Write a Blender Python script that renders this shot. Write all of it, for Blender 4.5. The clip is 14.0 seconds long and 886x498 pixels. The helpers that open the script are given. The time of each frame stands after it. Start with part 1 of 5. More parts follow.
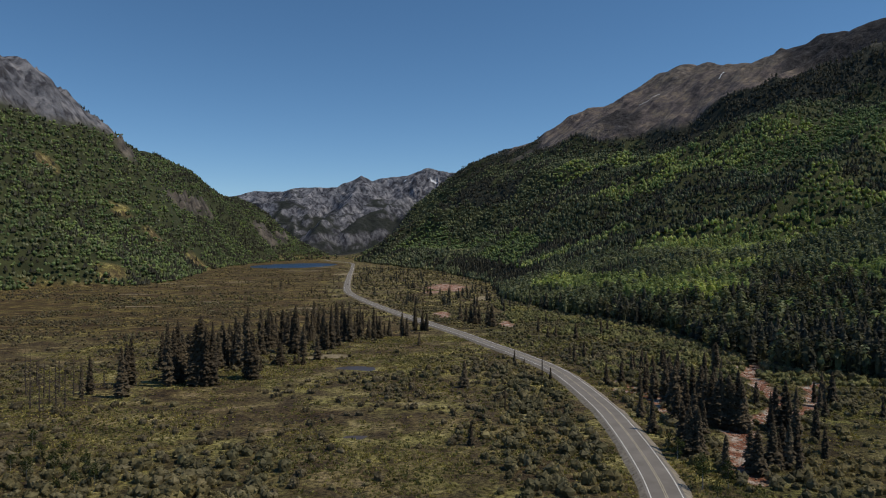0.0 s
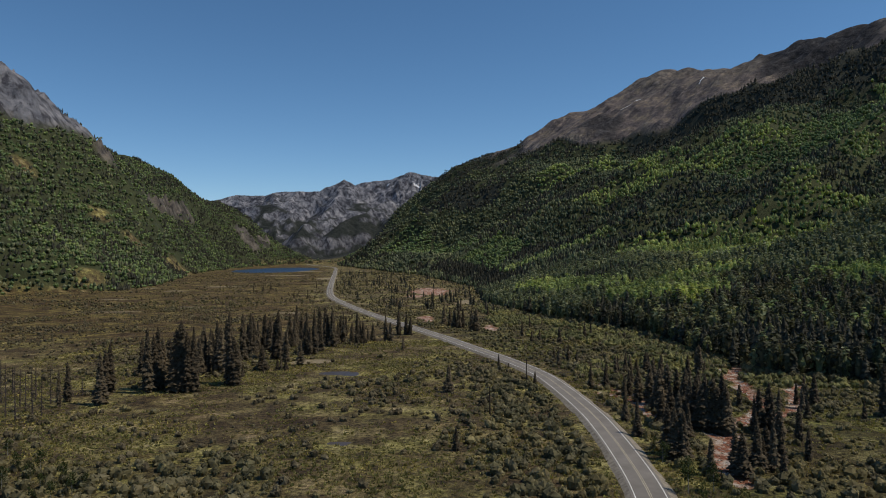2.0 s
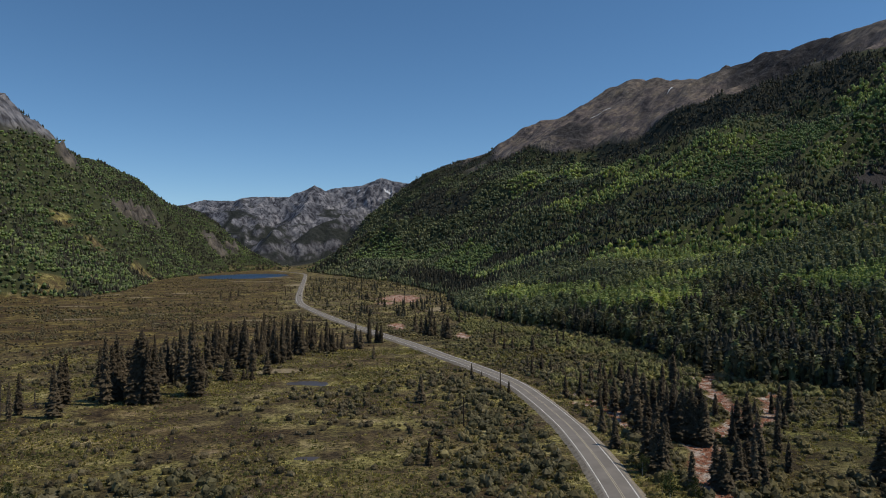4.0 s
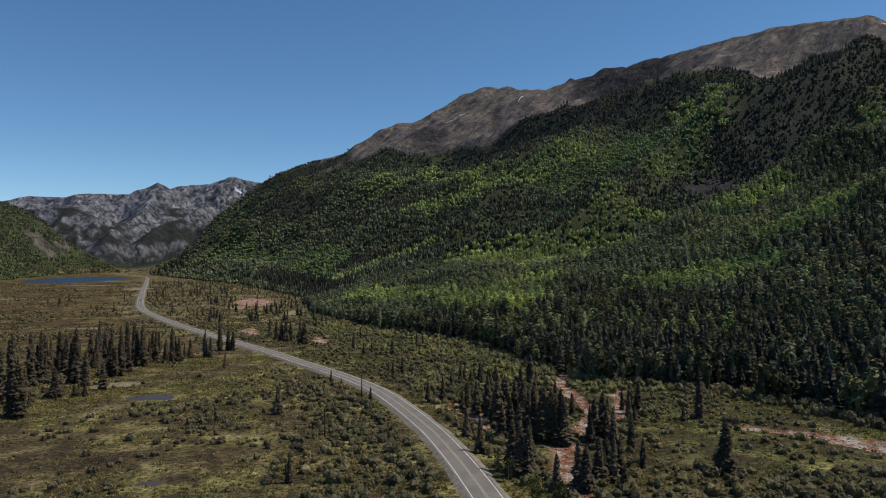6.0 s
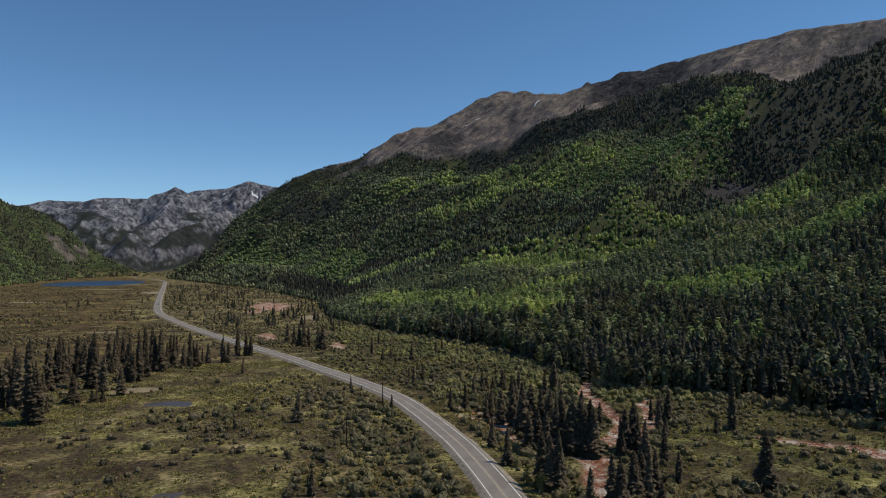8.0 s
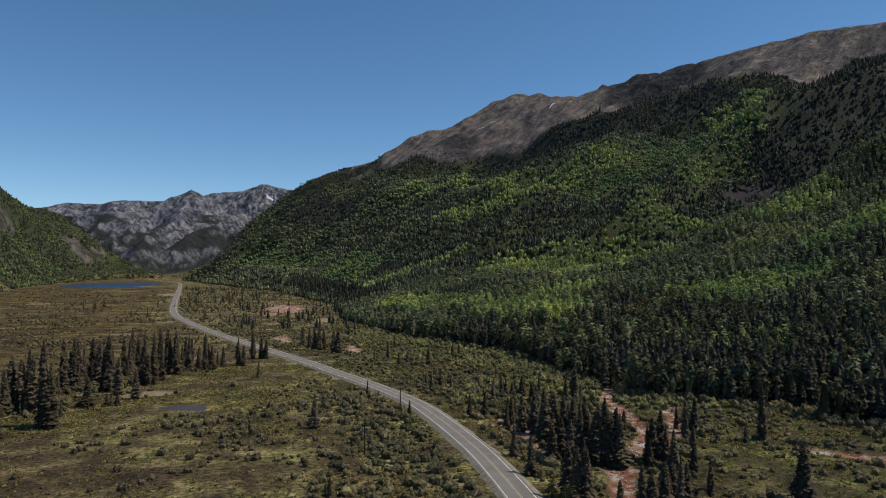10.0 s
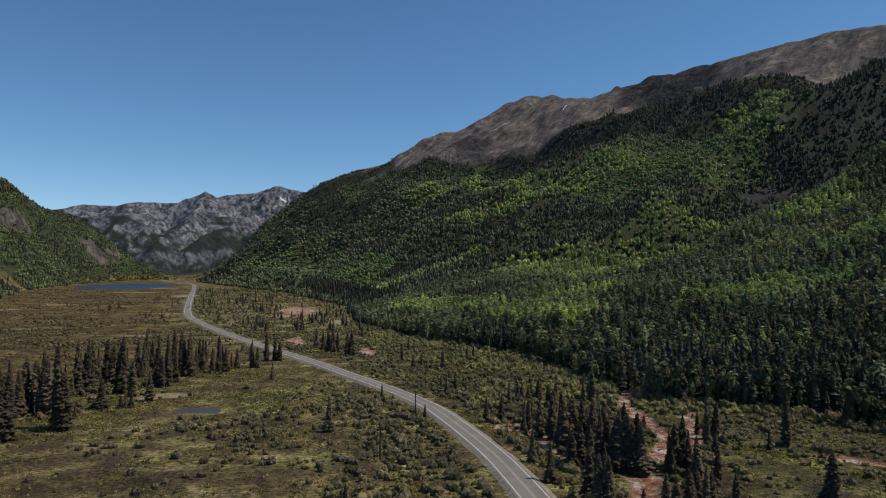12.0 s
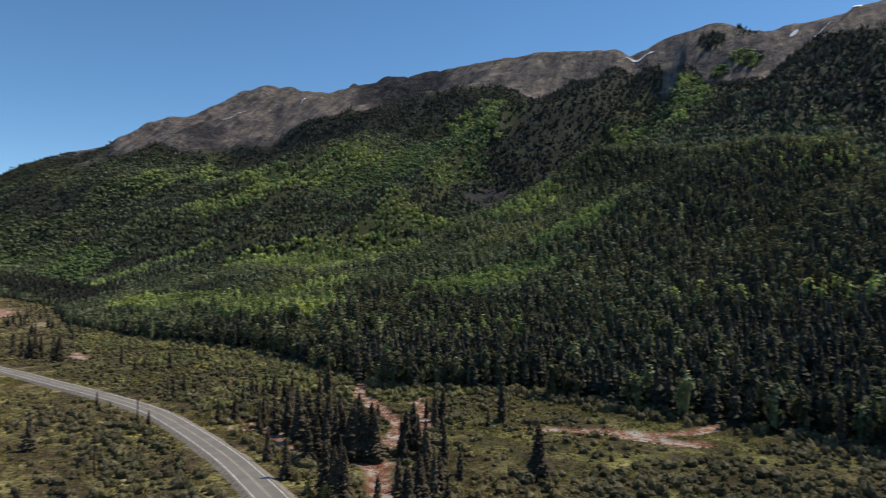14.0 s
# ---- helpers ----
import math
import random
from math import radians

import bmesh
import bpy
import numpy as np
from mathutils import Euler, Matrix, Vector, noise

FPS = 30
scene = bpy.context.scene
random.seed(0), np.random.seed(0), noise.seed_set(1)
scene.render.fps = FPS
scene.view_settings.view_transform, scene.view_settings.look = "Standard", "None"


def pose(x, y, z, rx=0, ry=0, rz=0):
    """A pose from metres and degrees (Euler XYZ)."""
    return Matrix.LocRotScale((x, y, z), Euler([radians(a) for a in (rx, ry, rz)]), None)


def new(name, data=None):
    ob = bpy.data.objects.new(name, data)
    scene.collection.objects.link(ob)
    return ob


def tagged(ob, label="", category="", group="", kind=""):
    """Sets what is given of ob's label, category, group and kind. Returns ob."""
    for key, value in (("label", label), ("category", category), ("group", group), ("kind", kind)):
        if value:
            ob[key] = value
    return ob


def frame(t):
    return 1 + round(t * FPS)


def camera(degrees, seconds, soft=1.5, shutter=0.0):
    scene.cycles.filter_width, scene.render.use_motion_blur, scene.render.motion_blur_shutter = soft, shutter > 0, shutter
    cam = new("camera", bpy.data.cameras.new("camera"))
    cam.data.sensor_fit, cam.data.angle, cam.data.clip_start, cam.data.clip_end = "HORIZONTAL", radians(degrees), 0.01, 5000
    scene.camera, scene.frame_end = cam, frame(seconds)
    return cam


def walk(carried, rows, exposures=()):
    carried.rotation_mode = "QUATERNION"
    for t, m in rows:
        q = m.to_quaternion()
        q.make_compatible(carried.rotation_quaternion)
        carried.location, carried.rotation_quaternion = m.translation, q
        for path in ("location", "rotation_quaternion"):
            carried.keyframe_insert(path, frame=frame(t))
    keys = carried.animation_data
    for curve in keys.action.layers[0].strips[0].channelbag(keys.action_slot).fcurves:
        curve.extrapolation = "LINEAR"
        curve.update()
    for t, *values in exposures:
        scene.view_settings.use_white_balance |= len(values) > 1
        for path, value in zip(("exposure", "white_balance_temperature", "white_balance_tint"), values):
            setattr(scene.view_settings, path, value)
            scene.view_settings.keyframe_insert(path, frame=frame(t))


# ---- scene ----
# ---------- camera ----------
cam = camera(64.78, 14.0, 1.0, 0.2)
PATH = [
    (0.0, pose(4.80, -32.05, 55.59, 89.710, 0.235, -0.259)),
    (0.5, pose(4.55, -31.87, 55.49, 89.761, 0.338, -2.184)),
    (1.0, pose(4.43, -31.64, 55.44, 89.850, 0.383, -2.284)),
    (1.5, pose(4.42, -31.30, 55.45, 89.879, 0.383, -1.970)),
    (2.0, pose(4.44, -30.80, 55.53, 90.032, 0.365, -1.650)),
    (4.5, pose(3.67, -21.98, 55.47, 90.606, 0.095, -4.437)),
    (5.0, pose(3.40, -20.23, 55.64, 90.669, 0.096, -6.919)),
    (5.5, pose(3.05, -18.46, 55.81, 90.589, 0.057, -15.822)),
    (6.0, pose(2.50, -16.67, 55.92, 90.700, 0.064, -15.866)),
    (6.5, pose(2.03, -14.90, 55.98, 90.829, 0.027, -15.554)),
    (7.0, pose(1.69, -13.19, 55.99, 90.913, -0.001, -15.234)),
    (7.5, pose(1.42, -11.54, 56.01, 90.992, -0.032, -14.937)),
    (8.0, pose(1.19, -9.92, 56.04, 91.072, -0.076, -14.643)),
    (10.5, pose(0.47, -2.84, 56.04, 91.350, -0.285, -13.254)),
    (11.0, pose(0.32, -1.92, 56.01, 91.392, -0.319, -13.002)),
    (11.5, pose(0.17, -1.09, 56.01, 91.447, -0.339, -12.745)),
    (12.0, pose(0.05, -0.43, 56.03, 91.471, -0.362, -12.503)),
    (12.5, pose(0.00, 0.00, 56.00, 91.548, -0.374, -12.301)),
    (13.0, pose(0.06, 0.21, 55.98, 91.526, -0.324, -14.677)),
    (13.5, pose(0.22, 0.25, 55.99, 91.319, -0.246, -22.209)),
    (14.0, pose(0.42, 0.28, 56.04, 91.072, -0.179, -33.785)),
]
walk(cam, PATH, exposures=[(0.0, -0.38), (2.0, -0.32), (4.5, -0.26), (6.0, -0.17), (12.6, -0.17), (13.5, -0.14), (14.0, 0.12)])

# ---------- daylight ----------
SUN_AZ, SUN_EL = radians(99), radians(55)     # azimuth from +y towards +x
world = bpy.data.worlds.new("world")
scene.world = world
world.use_nodes = True
wn = world.node_tree
wn.nodes.clear()
sky = wn.nodes.new("ShaderNodeTexSky")
sky.sky_type, sky.sun_disc = "NISHITA", False
sky.sun_elevation, sky.sun_rotation = SUN_EL, SUN_AZ
sky.altitude, sky.air_density, sky.dust_density, sky.ozone_density = 2900, 1.0, 0.0, 3.2
bg = wn.nodes.new("ShaderNodeBackground")
bg.inputs["Strength"].default_value = 0.125
wo = wn.nodes.new("ShaderNodeOutputWorld")
clear = wn.nodes.new("ShaderNodeHueSaturation")
clear.inputs["Saturation"].default_value = 1.13
clear.inputs["Hue"].default_value = 0.4945
wn.links.new(sky.outputs[0], clear.inputs["Color"])
wn.links.new(clear.outputs[0], bg.inputs[0])
wn.links.new(bg.outputs[0], wo.inputs[0])
sun = new("sun", bpy.data.lights.new("sun", "SUN"))
sun.data.energy, sun.data.angle, sun.data.color = 3.7, radians(0.5), (1.0, 0.88, 0.71)
SUN_DIR = Vector((math.sin(SUN_AZ) * math.cos(SUN_EL), math.cos(SUN_AZ) * math.cos(SUN_EL), math.sin(SUN_EL)))
sun.rotation_euler = SUN_DIR.to_track_quat("Z", "Y").to_euler()
scene.view_settings.exposure = 0.0


# ---------- noise ----------
def hash2(ix, iy, seed):
    h = (ix.astype(np.int64) * 374761393 + iy.astype(np.int64) * 668265263 + seed * 974634777) & 0x7FFFFFFF
    h = ((h ^ (h >> 13)) * 1274126177) & 0x7FFFFFFF
    return ((h ^ (h >> 16)) & 0xFFFF) / 65535.0


def vnoise(x, y, seed=0):
    """Smooth value noise, -1 to 1."""
    ix, iy = np.floor(x), np.floor(y)
    fx, fy = x - ix, y - iy
    fx, fy = fx * fx * fx * (fx * (fx * 6 - 15) + 10), fy * fy * fy * (fy * (fy * 6 - 15) + 10)
    a, b = hash2(ix, iy, seed), hash2(ix + 1, iy, seed)
    c, d = hash2(ix, iy + 1, seed), hash2(ix + 1, iy + 1, seed)
    return 2 * (a + (b - a) * fx + (c - a) * fy + (a - b - c + d) * fx * fy) - 1


def fbm(x, y, size, octaves=4, seed=0, gain=0.5):
    total, amp, norm = 0, 1.0, 0.0
    for k in range(octaves):
        f = 2.0 ** k / size
        c, s = math.cos(k * 0.9 + seed), math.sin(k * 0.9 + seed)
        total = total + amp * vnoise((x * c - y * s) * f + 17.3 * k, (x * s + y * c) * f - 9.1 * k, seed * 31 + k)
        norm += amp
        amp *= gain
    return total / norm


def ridged(x, y, size, octaves=4, seed=0):
    total, amp, norm = 0, 1.0, 0.0
    for k in range(octaves):
        f = 2.0 ** k / size
        total = total + amp * (1 - 2 * np.abs(vnoise(x * f + 5.7 * k, y * f + 3.3 * k, seed * 17 + k)))
        norm += amp
        amp *= 0.5
    return total / norm


def smooth(a, b, v):
    t = np.clip((v - a) / (b - a), 0, 1)
    return t * t * (3 - 2 * t)


# ---------- the valley: ridge, bench and foot lines ----------
CREST_EAST = [(144, 4198, 485), (184, 3996, 510), (350, 3583, 551), (501, 3414, 576), (610, 3243, 642), (774, 3126, 688), (844, 3087, 710),
              (898, 3040, 752), (953, 3002, 800), (1032, 2923, 820), (1122, 2847, 815), (1155, 2812, 790), (1211, 2723, 778), (1257, 2647, 747),
              (1285, 2499, 765), (1354, 2336, 779), (1436, 2227, 789), (1520, 2047, 788), (1594, 1794, 776), (1702, 1548, 746)]
SPUR_EAST = [(1412, 1345, 535), (1425, 1257, 594), (1450, 1149, 630), (1497, 1036, 643), (1584, 957, 607), (1603, 925, 618),
             (1593, 840, 612), (1554, 691, 600), (1500, 420, 590), (1450, 100, 560), (1400, -700, 500)]
BENCH_EAST = [(-187, 2593, 80), (-30, 2600, 164), (165, 2495, 243), (349, 2375, 335), (497, 1937, 331), (586, 1702, 281),
              (657, 1348, 318), (966, 1399, 405), (1062, 1441, 492), (1103, 1904, 528), (944, 2315, 548), (787, 2478, 508)]
MID_EAST = [(107, 1596, 47), (205, 1385, 83), (293, 1267, 113), (271, 745, 53), (214, 476, 19), (336, 670, 54), (488, 815, 112),
            (439, 584, 82), (666, 746, 161), (379, 659, 34), (462, 567, 76), (447, 401, 63), (517, 343, 73), (539, 264, 84),
            (691, 723, 188), (753, 580, 177), (956, 545, 229), (1051, 468, 283), (1110, 854, 331), (1335, 883, 435)]
CREST_WEST = [(-1500, 900, 560), (-1150, 1400, 538), (-1003, 1578, 497), (-949, 1612, 468), (-915, 1665, 434), (-899, 1764, 390), (-901, 1918, 364),
              (-908, 2112, 338), (-915, 2347, 322), (-915, 2528, 328), (-920, 2822, 290), (-902, 2985, 268), (-853, 3155, 242), (-775, 3144, 190),
              (-692, 3112, 100), (-591, 3102, 49), (-509, 3056, 19)]
MID_WEST = [(-899, 1525, 364), (-872, 1609, 367), (-861, 1771, 355), (-759, 1282, 201), (-769, 1504, 226), (-779, 1808, 259), (-644, 1083, 74),
            (-662, 1290, 97), (-662, 1532, 104), (-702, 1999, 86), (-544, 1147, 36), (-833, 2377, 226), (-709, 2468, 52), (-777, 2500, 133),
            (-628, 1600, 54), (-652, 2639, 30), (-740, 500, 60), (-950, -600, 200)]
HOLLOW_EAST = [(640, 1960, 295), (760, 2150, 340), (720, 1700, 285), (800, 1500, 330), (860, 1650, 360), (1250, 1500, 480), (1250, 2150, 600),
               (1500, 1500, 560), (900, 1000, 270), (820, 800, 205)]
LOW_NORTH = [(-1028, 3866, 120), (-819, 3659, 70), (-738, 3524, 31), (-680, 3739, 110), (-552, 3456, 7), (-514, 3715, 80), (-335, 3700, 60), (-450, 3250, 0),
             (-2200, 3900, 200), (-1500, 4500, 180), (-900, 4500, 180), (-300, 4450, 200), (-600, 4900, 120), (0, 4900, 150), (500, 4900, 200)]
# the massif that closes the valley: ridges with their crest heights, and how steeply they fall
PLATEAU = [(-1900, 4350, 330), (-1439, 4480, 350), (-1339, 4480, 381), (-1266, 4480, 402), (-1193, 4480, 410), (-1089, 4480, 406), (-999, 4480, 405), (-953, 4480, 426), (-846, 4480, 432), (-660, 4480, 431)]
HORN_WEST = [(-481, 4250, 482), (-563, 4230, 443), (-633, 4200, 406), (-698, 4150, 366), (-756, 4080, 335), (-875, 4050, 325), (-1011, 4050, 318), (-1144, 4050, 310)]
HORN_EAST = [(-481, 4250, 482), (-430, 4260, 466), (-369, 4270, 445), (-275, 4260, 403), (-189, 4130, 350), (-283, 3950, 292), (-357, 3820, 245), (-439, 3700, 202), (-478, 3640, 165)]
BACK_PEAK = [(-415, 4600, 488), (-375, 4600, 504), (-297, 4600, 509), (-213, 4610, 523), (-145, 4620, 553), (-72, 4620, 572), (-5, 4600, 552), (65, 4590, 541), (153, 4580, 538), (320, 4580, 560)]
BUTTRESS = [(-481, 4250, 482), (-493, 4150, 412), (-504, 4000, 330), (-537, 3880, 268), (-585, 3800, 228), (-612, 3620, 186), (-627, 3520, 140)]
WEST_SPUR = [(-875, 4050, 325), (-895, 3900, 248), (-909, 3800, 188), (-811, 3650, 102), (-706, 3500, 50)]
EAST_SPUR = [(60, 4400, 440), (-60, 4150, 330), (-180, 3900, 200)]
MASSIF = [(PLATEAU, 0.5), (HORN_WEST, 0.72), (HORN_EAST, 0.8), (BACK_PEAK, 0.62), (BUTTRESS, 0.85), (WEST_SPUR, 0.7), (EAST_SPUR, 0.7)]
FOOT_E = ([-1000, 100, 140, 190, 237, 276, 340, 439, 498, 554, 635, 716, 1111, 1595, 2261, 2700, 3100],
          [260, 228, 226, 216, 206, 163, 156, 158, 137, 110, 94, 73, 93, 8, -195, -320, -370])
FOOT_W = ([-1000, 500, 1020, 1110, 1270, 1819, 2359, 2700, 2950, 3040, 3200], [-520, -560, -605, -470, -480, -600, -640, -640, -590, -480, -400])


def floor_z(x, y):
    return np.interp(y, [-1000, 327, 1065, 2000, 6000], [16, 0, -7, -5.5, -5.5]) - 0.02 * np.clip(np.minimum(x, 200) - 40, 0, None)


def dense(line, step=90.0):
    pts = []
    for a, b in zip(line, line[1:]):
        n = max(1, int(math.dist(a, b) / step))
        pts += [tuple(p + (q - p) * k / n for p, q in zip(a, b)) for k in range(n)]
    return pts + [line[-1]]


def control_points():
    pts = dense(CREST_EAST) + dense(SPUR_EAST) + BENCH_EAST + MID_EAST + dense(CREST_WEST) + MID_WEST + HOLLOW_EAST + LOW_NORTH
    for ys, xs in (FOOT_E, FOOT_W):
        for y in np.arange(-900, 3100, 90.0):
            x = np.interp(y, ys, xs)
            pts.append((x, y, float(floor_z(x, y))))
    # the far flanks fall away behind the crests
    pts += [(2600, y, 250) for y in range(-900, 4900, 500)] + [(-1900, y, 300) for y in range(1400, 3600, 500)]
    return np.array(pts, float)


CREST_POINTS = dense(CREST_EAST, 60) + dense(SPUR_EAST, 60)
CTRL = control_points()
_d = np.hypot(CTRL[:, None, 0] - CTRL[None, :, 0], CTRL[:, None, 1] - CTRL[None, :, 1])
_n = len(CTRL)
_A = np.zeros((_n + 3, _n + 3))
_A[:_n, :_n] = -np.sqrt(_d * _d + 15.0 ** 2) + 4.0 * np.eye(_n)
_A[:_n, _n], _A[:_n, _n + 1], _A[:_n, _n + 2] = 1, CTRL[:, 0] / 1000, CTRL[:, 1] / 1000
_A[_n:, :_n] = _A[:_n, _n:].T
WEIGHT = np.linalg.solve(_A, np.concatenate([CTRL[:, 2], np.zeros(3)]))


def inside(x, y):
    """Metres inside the valley floor, negative on the mountains."""
    return np.minimum(x - np.interp(y, *FOOT_W), np.interp(y, *FOOT_E) - x) - 400 * smooth(3080, 3300, y)


def mountain_z(x, y):
    out = np.empty(x.shape)
    for s in range(0, x.size, 20000):
        e = slice(s, s + 20000)
        r = np.sqrt((x[e, None] - CTRL[None, :, 0]) ** 2 + (y[e, None] - CTRL[None, :, 1]) ** 2 + 15.0 ** 2)
        out[e] = -r @ WEIGHT[:_n] + WEIGHT[_n] + WEIGHT[_n + 1] * x[e] / 1000 + WEIGHT[_n + 2] * y[e] / 1000
    return out


def massif_z(x, y):
    """Ridges whose faces are cut by ribs and gullies that run down from the crests."""
    best = np.full(x.shape, -999.0)
    wx, wy = x + 22 * fbm(x, y, 130, 3, 81), y + 22 * fbm(x, y, 130, 3, 82)
    for n, (line, fall) in enumerate(MASSIF):
        d, u, top = np.full(x.shape, 9e9), np.zeros(x.shape), np.zeros(x.shape)
        run = 0.0
        for (ax, ay, az), (bx, by, bz) in zip(line, line[1:]):
            span = math.hypot(bx - ax, by - ay)
            k = np.clip(((wx - ax) * (bx - ax) + (wy - ay) * (by - ay)) / span ** 2, 0, 1)
            e = np.hypot(wx - ax - k * (bx - ax), wy - ay - k * (by - ay))
            near = e < d
            d, u, top = np.where(near, e, d), np.where(near, run + k * span, u), np.where(near, az + k * (bz - az), top)
            run += span
        cut = (ridged(u + 40 * n, 0.25 * d, 170, 3, 83 + n) - 0.42) * 52 + (ridged(u, 0.3 * d, 52, 3, 91 + n) - 0.42) * 26
        best = np.maximum(best, top - fall * d + smooth(4, 110, d) * cut)
    # bands of cliff
    band = np.abs(((best + 55 * fbm(x, y, 150, 3, 52)) / 70.0) % 1.0 - 0.5) * 2
    return best + 8 * smooth(0.2, 0.8, band) - 4


ROAD = [(38, 60), (48, 95), (53, 120), (56, 146), (58, 172), (59, 198), (58, 239), (55, 275), (46, 314), (32, 361), (17, 414), (-4, 478), (-30, 558), (-60, 659),
        (-89, 770), (-115, 883), (-141, 1062), (-183, 1419), (-247, 1981), (-310, 2430), (-440, 2800), (-520, 3120)]


def spline(pts, step):
    """Catmull-Rom through plan points, at even steps."""
    p = np.array([pts[0]] + list(pts) + [pts[-1]], float)
    out = []
    for i in range(1, len(p) - 2):
        a, b, c, d = p[i - 1:i + 3]
        n = max(2, int(np.hypot(*(c - b)[:2]) / step))
        t = (np.arange(n) / n)[:, None]
        out.append(0.5 * (2 * b + (c - a) * t + (2 * a - 5 * b + 4 * c - d) * t ** 2 + (3 * b - a - 3 * c + d) * t ** 3))
    return np.concatenate(out + [p[-1:]])


ROAD_LINE = spline(ROAD, 4.0)


def road_distance(x, y):
    out = np.full(x.shape, 1e9)
    near = (y > 40) & (np.abs(x - np.interp(y, ROAD_LINE[:, 1], ROAD_LINE[:, 0])) < 60)
    idx = np.nonzero(near)[0]
    for s in range(0, len(idx), 20000):
        k = idx[s:s + 20000]
        out[k] = np.sqrt(((x[k, None] - ROAD_LINE[None, :, 0]) ** 2 + (y[k, None] - ROAD_LINE[None, :, 1]) ** 2).min(1))
    return out


def west_ledges(x, y):
    """Bands of bare rock across the western slope."""
    out = np.zeros(x.shape)
    for cx, cy, rx, ry in ((-725, 2870, 52, 75), (-798, 2230, 26, 190), (-806, 1788, 22, 40), (-680, 3000, 22, 60)):
        out = np.maximum(out, smooth(1.2, 0.75, np.hypot((x - cx) / rx, (y - cy) / ry) + 0.5 * fbm(x, y, 45, 3, 57)))
    return out


def clearings(x, y):
    out = np.full(x.shape, 9.0)
    for cx, cy, rx, ry in ((-530, 1112, 20, 24), (-606, 1760, 24, 110), (-640, 1560, 16, 60), (-692, 1505, 14, 40), (-793, 1400, 24, 36), (-440, 3140, 110, 90)):
        out = np.minimum(out, np.hypot((x - cx) / rx, (y - cy) / ry))
    return out + 0.5 * fbm(x, y, 50, 3, 58)


RIB = [(800, 2370), (880, 2320), (990, 2250), (1090, 2170), (1190, 2020), (1235, 1880), (1225, 1720)]


def ground_z(x, y):
    x, y = np.atleast_1d(np.asarray(x, float)), np.atleast_1d(np.asarray(y, float))
    f = floor_z(x, y)
    ins = inside(x, y)
    m = mountain_z(x, y)
    up = np.clip(m - f, 0, None)
    rough = smooth(10, 160, up)
    high = smooth(430, 620, m)
    # the crests keep their line
    calm = np.full(x.shape, 9e9)
    for cx, cy, cz in CREST_POINTS:
        calm = np.minimum(calm, (x - cx) ** 2 + (y - cy) ** 2)
    calm = 0.15 + 0.85 * smooth(10, 110, np.sqrt(calm))
    m = m + calm * rough * (1 - 0.6 * high) * ((ridged(x + 0.5 * y, y, 430, 5, 3) - 0.37) * 30 + fbm(x, y, 120, 4, 5) * 7)
    # gullies and spurs run down the eastern slope
    c, f2 = 0.96 * y - 0.28 * x + 70 * fbm(x, y, 320, 2, 63), 0.96 * x + 0.28 * y
    m = m + (x > -200) * calm * smooth(25, 130, up) * (1 - 0.5 * high) * ((ridged(c, 0.3 * f2, 330, 2, 64) - 0.4) * 62 + (ridged(c, 0.35 * f2, 110, 2, 65) - 0.4) * 24)
    m = m + calm * high * ((ridged(c, 0.5 * f2, 240, 3, 8) - 0.39) * 34 + (ridged(c, 0.4 * f2, 80, 4, 9) - 0.39) * 20)
    m = m - 12 * np.clip((1 - np.hypot((x - 795) / 72, (y - 970) / 80) - 0.3 * fbm(x, y, 40, 3, 55)) / 0.3, 0, 1)
    for px, py, up, wide in ((1272, 2560, 26, 30), (1330, 2390, 16, 40), (1180, 2770, 10, 30)):
        m = m + up * np.clip(1.2 - np.hypot(x - px, y - py) / wide, 0, 1)
    # the wooded rib below the dome
    rib = np.full(x.shape, 9e9)
    for (ax, ay), (bx, by) in zip(RIB, RIB[1:]):
        u = np.clip(((x - ax) * (bx - ax) + (y - ay) * (by - ay)) / ((bx - ax) ** 2 + (by - ay) ** 2), 0, 1)
        rib = np.minimum(rib, np.hypot(x - ax - u * (bx - ax), y - ay - u * (by - ay)))
    m = m + 26 * np.exp(-(rib / 60) ** 2)
    # ribbed rock: the far wall of the valley and the cliff over the western slope
    far = (y > 3250) & (x < 700)
    m = m.copy()
    m[far] = np.maximum(m[far], massif_z(x[far], y[far]) * smooth(3250, 3420, y[far]) + m[far] * (1 - smooth(3250, 3420, y[far])))
    cliff = smooth(330, 380, m) * (x < -600) * smooth(1950, 1800, y)
    m = m + cliff * ((ridged(0.49 * x + 0.87 * y, 0.25 * (0.87 * x - 0.49 * y), 60, 4, 13) - 0.4) * 30)
    m = m + west_ledges(x, y) * ((ridged(0.3 * x, y, 55, 4, 15) - 0.3) * 40 + 16 * smooth(0.3, 0.7, np.abs((m / 34.0) % 1.0 - 0.5) * 2))
    w = smooth(-50, 25, ins)
    z = m * (1 - w) + f * w
    z = np.where(ins > -60, np.maximum(z, f - 0.5), z)
    rd = road_distance(x, y)
    calm = smooth(6, 16, rd)
    z = z + w * calm * (fbm(x, y, 26, 3, 1) * 0.5 + fbm(x, y, 90, 2, 2) * 0.5)
    z = z - 0.7 * smooth(1.5, 0.7, bed_distance(x, y))
    for cx, cy, rx, ry, deep in WATER:
        z = z - deep * smooth(1.35, 0.85, np.hypot((x - cx) / rx, (y - cy) / ry))
    return z


# basins of standing water: centre, half sizes, depth
WATER = [(-455, 2190, 105, 235, 2.5), (-34, 281, 12, 9, 0.9), (-19, 166, 3.2, 2.0, 0.8)]


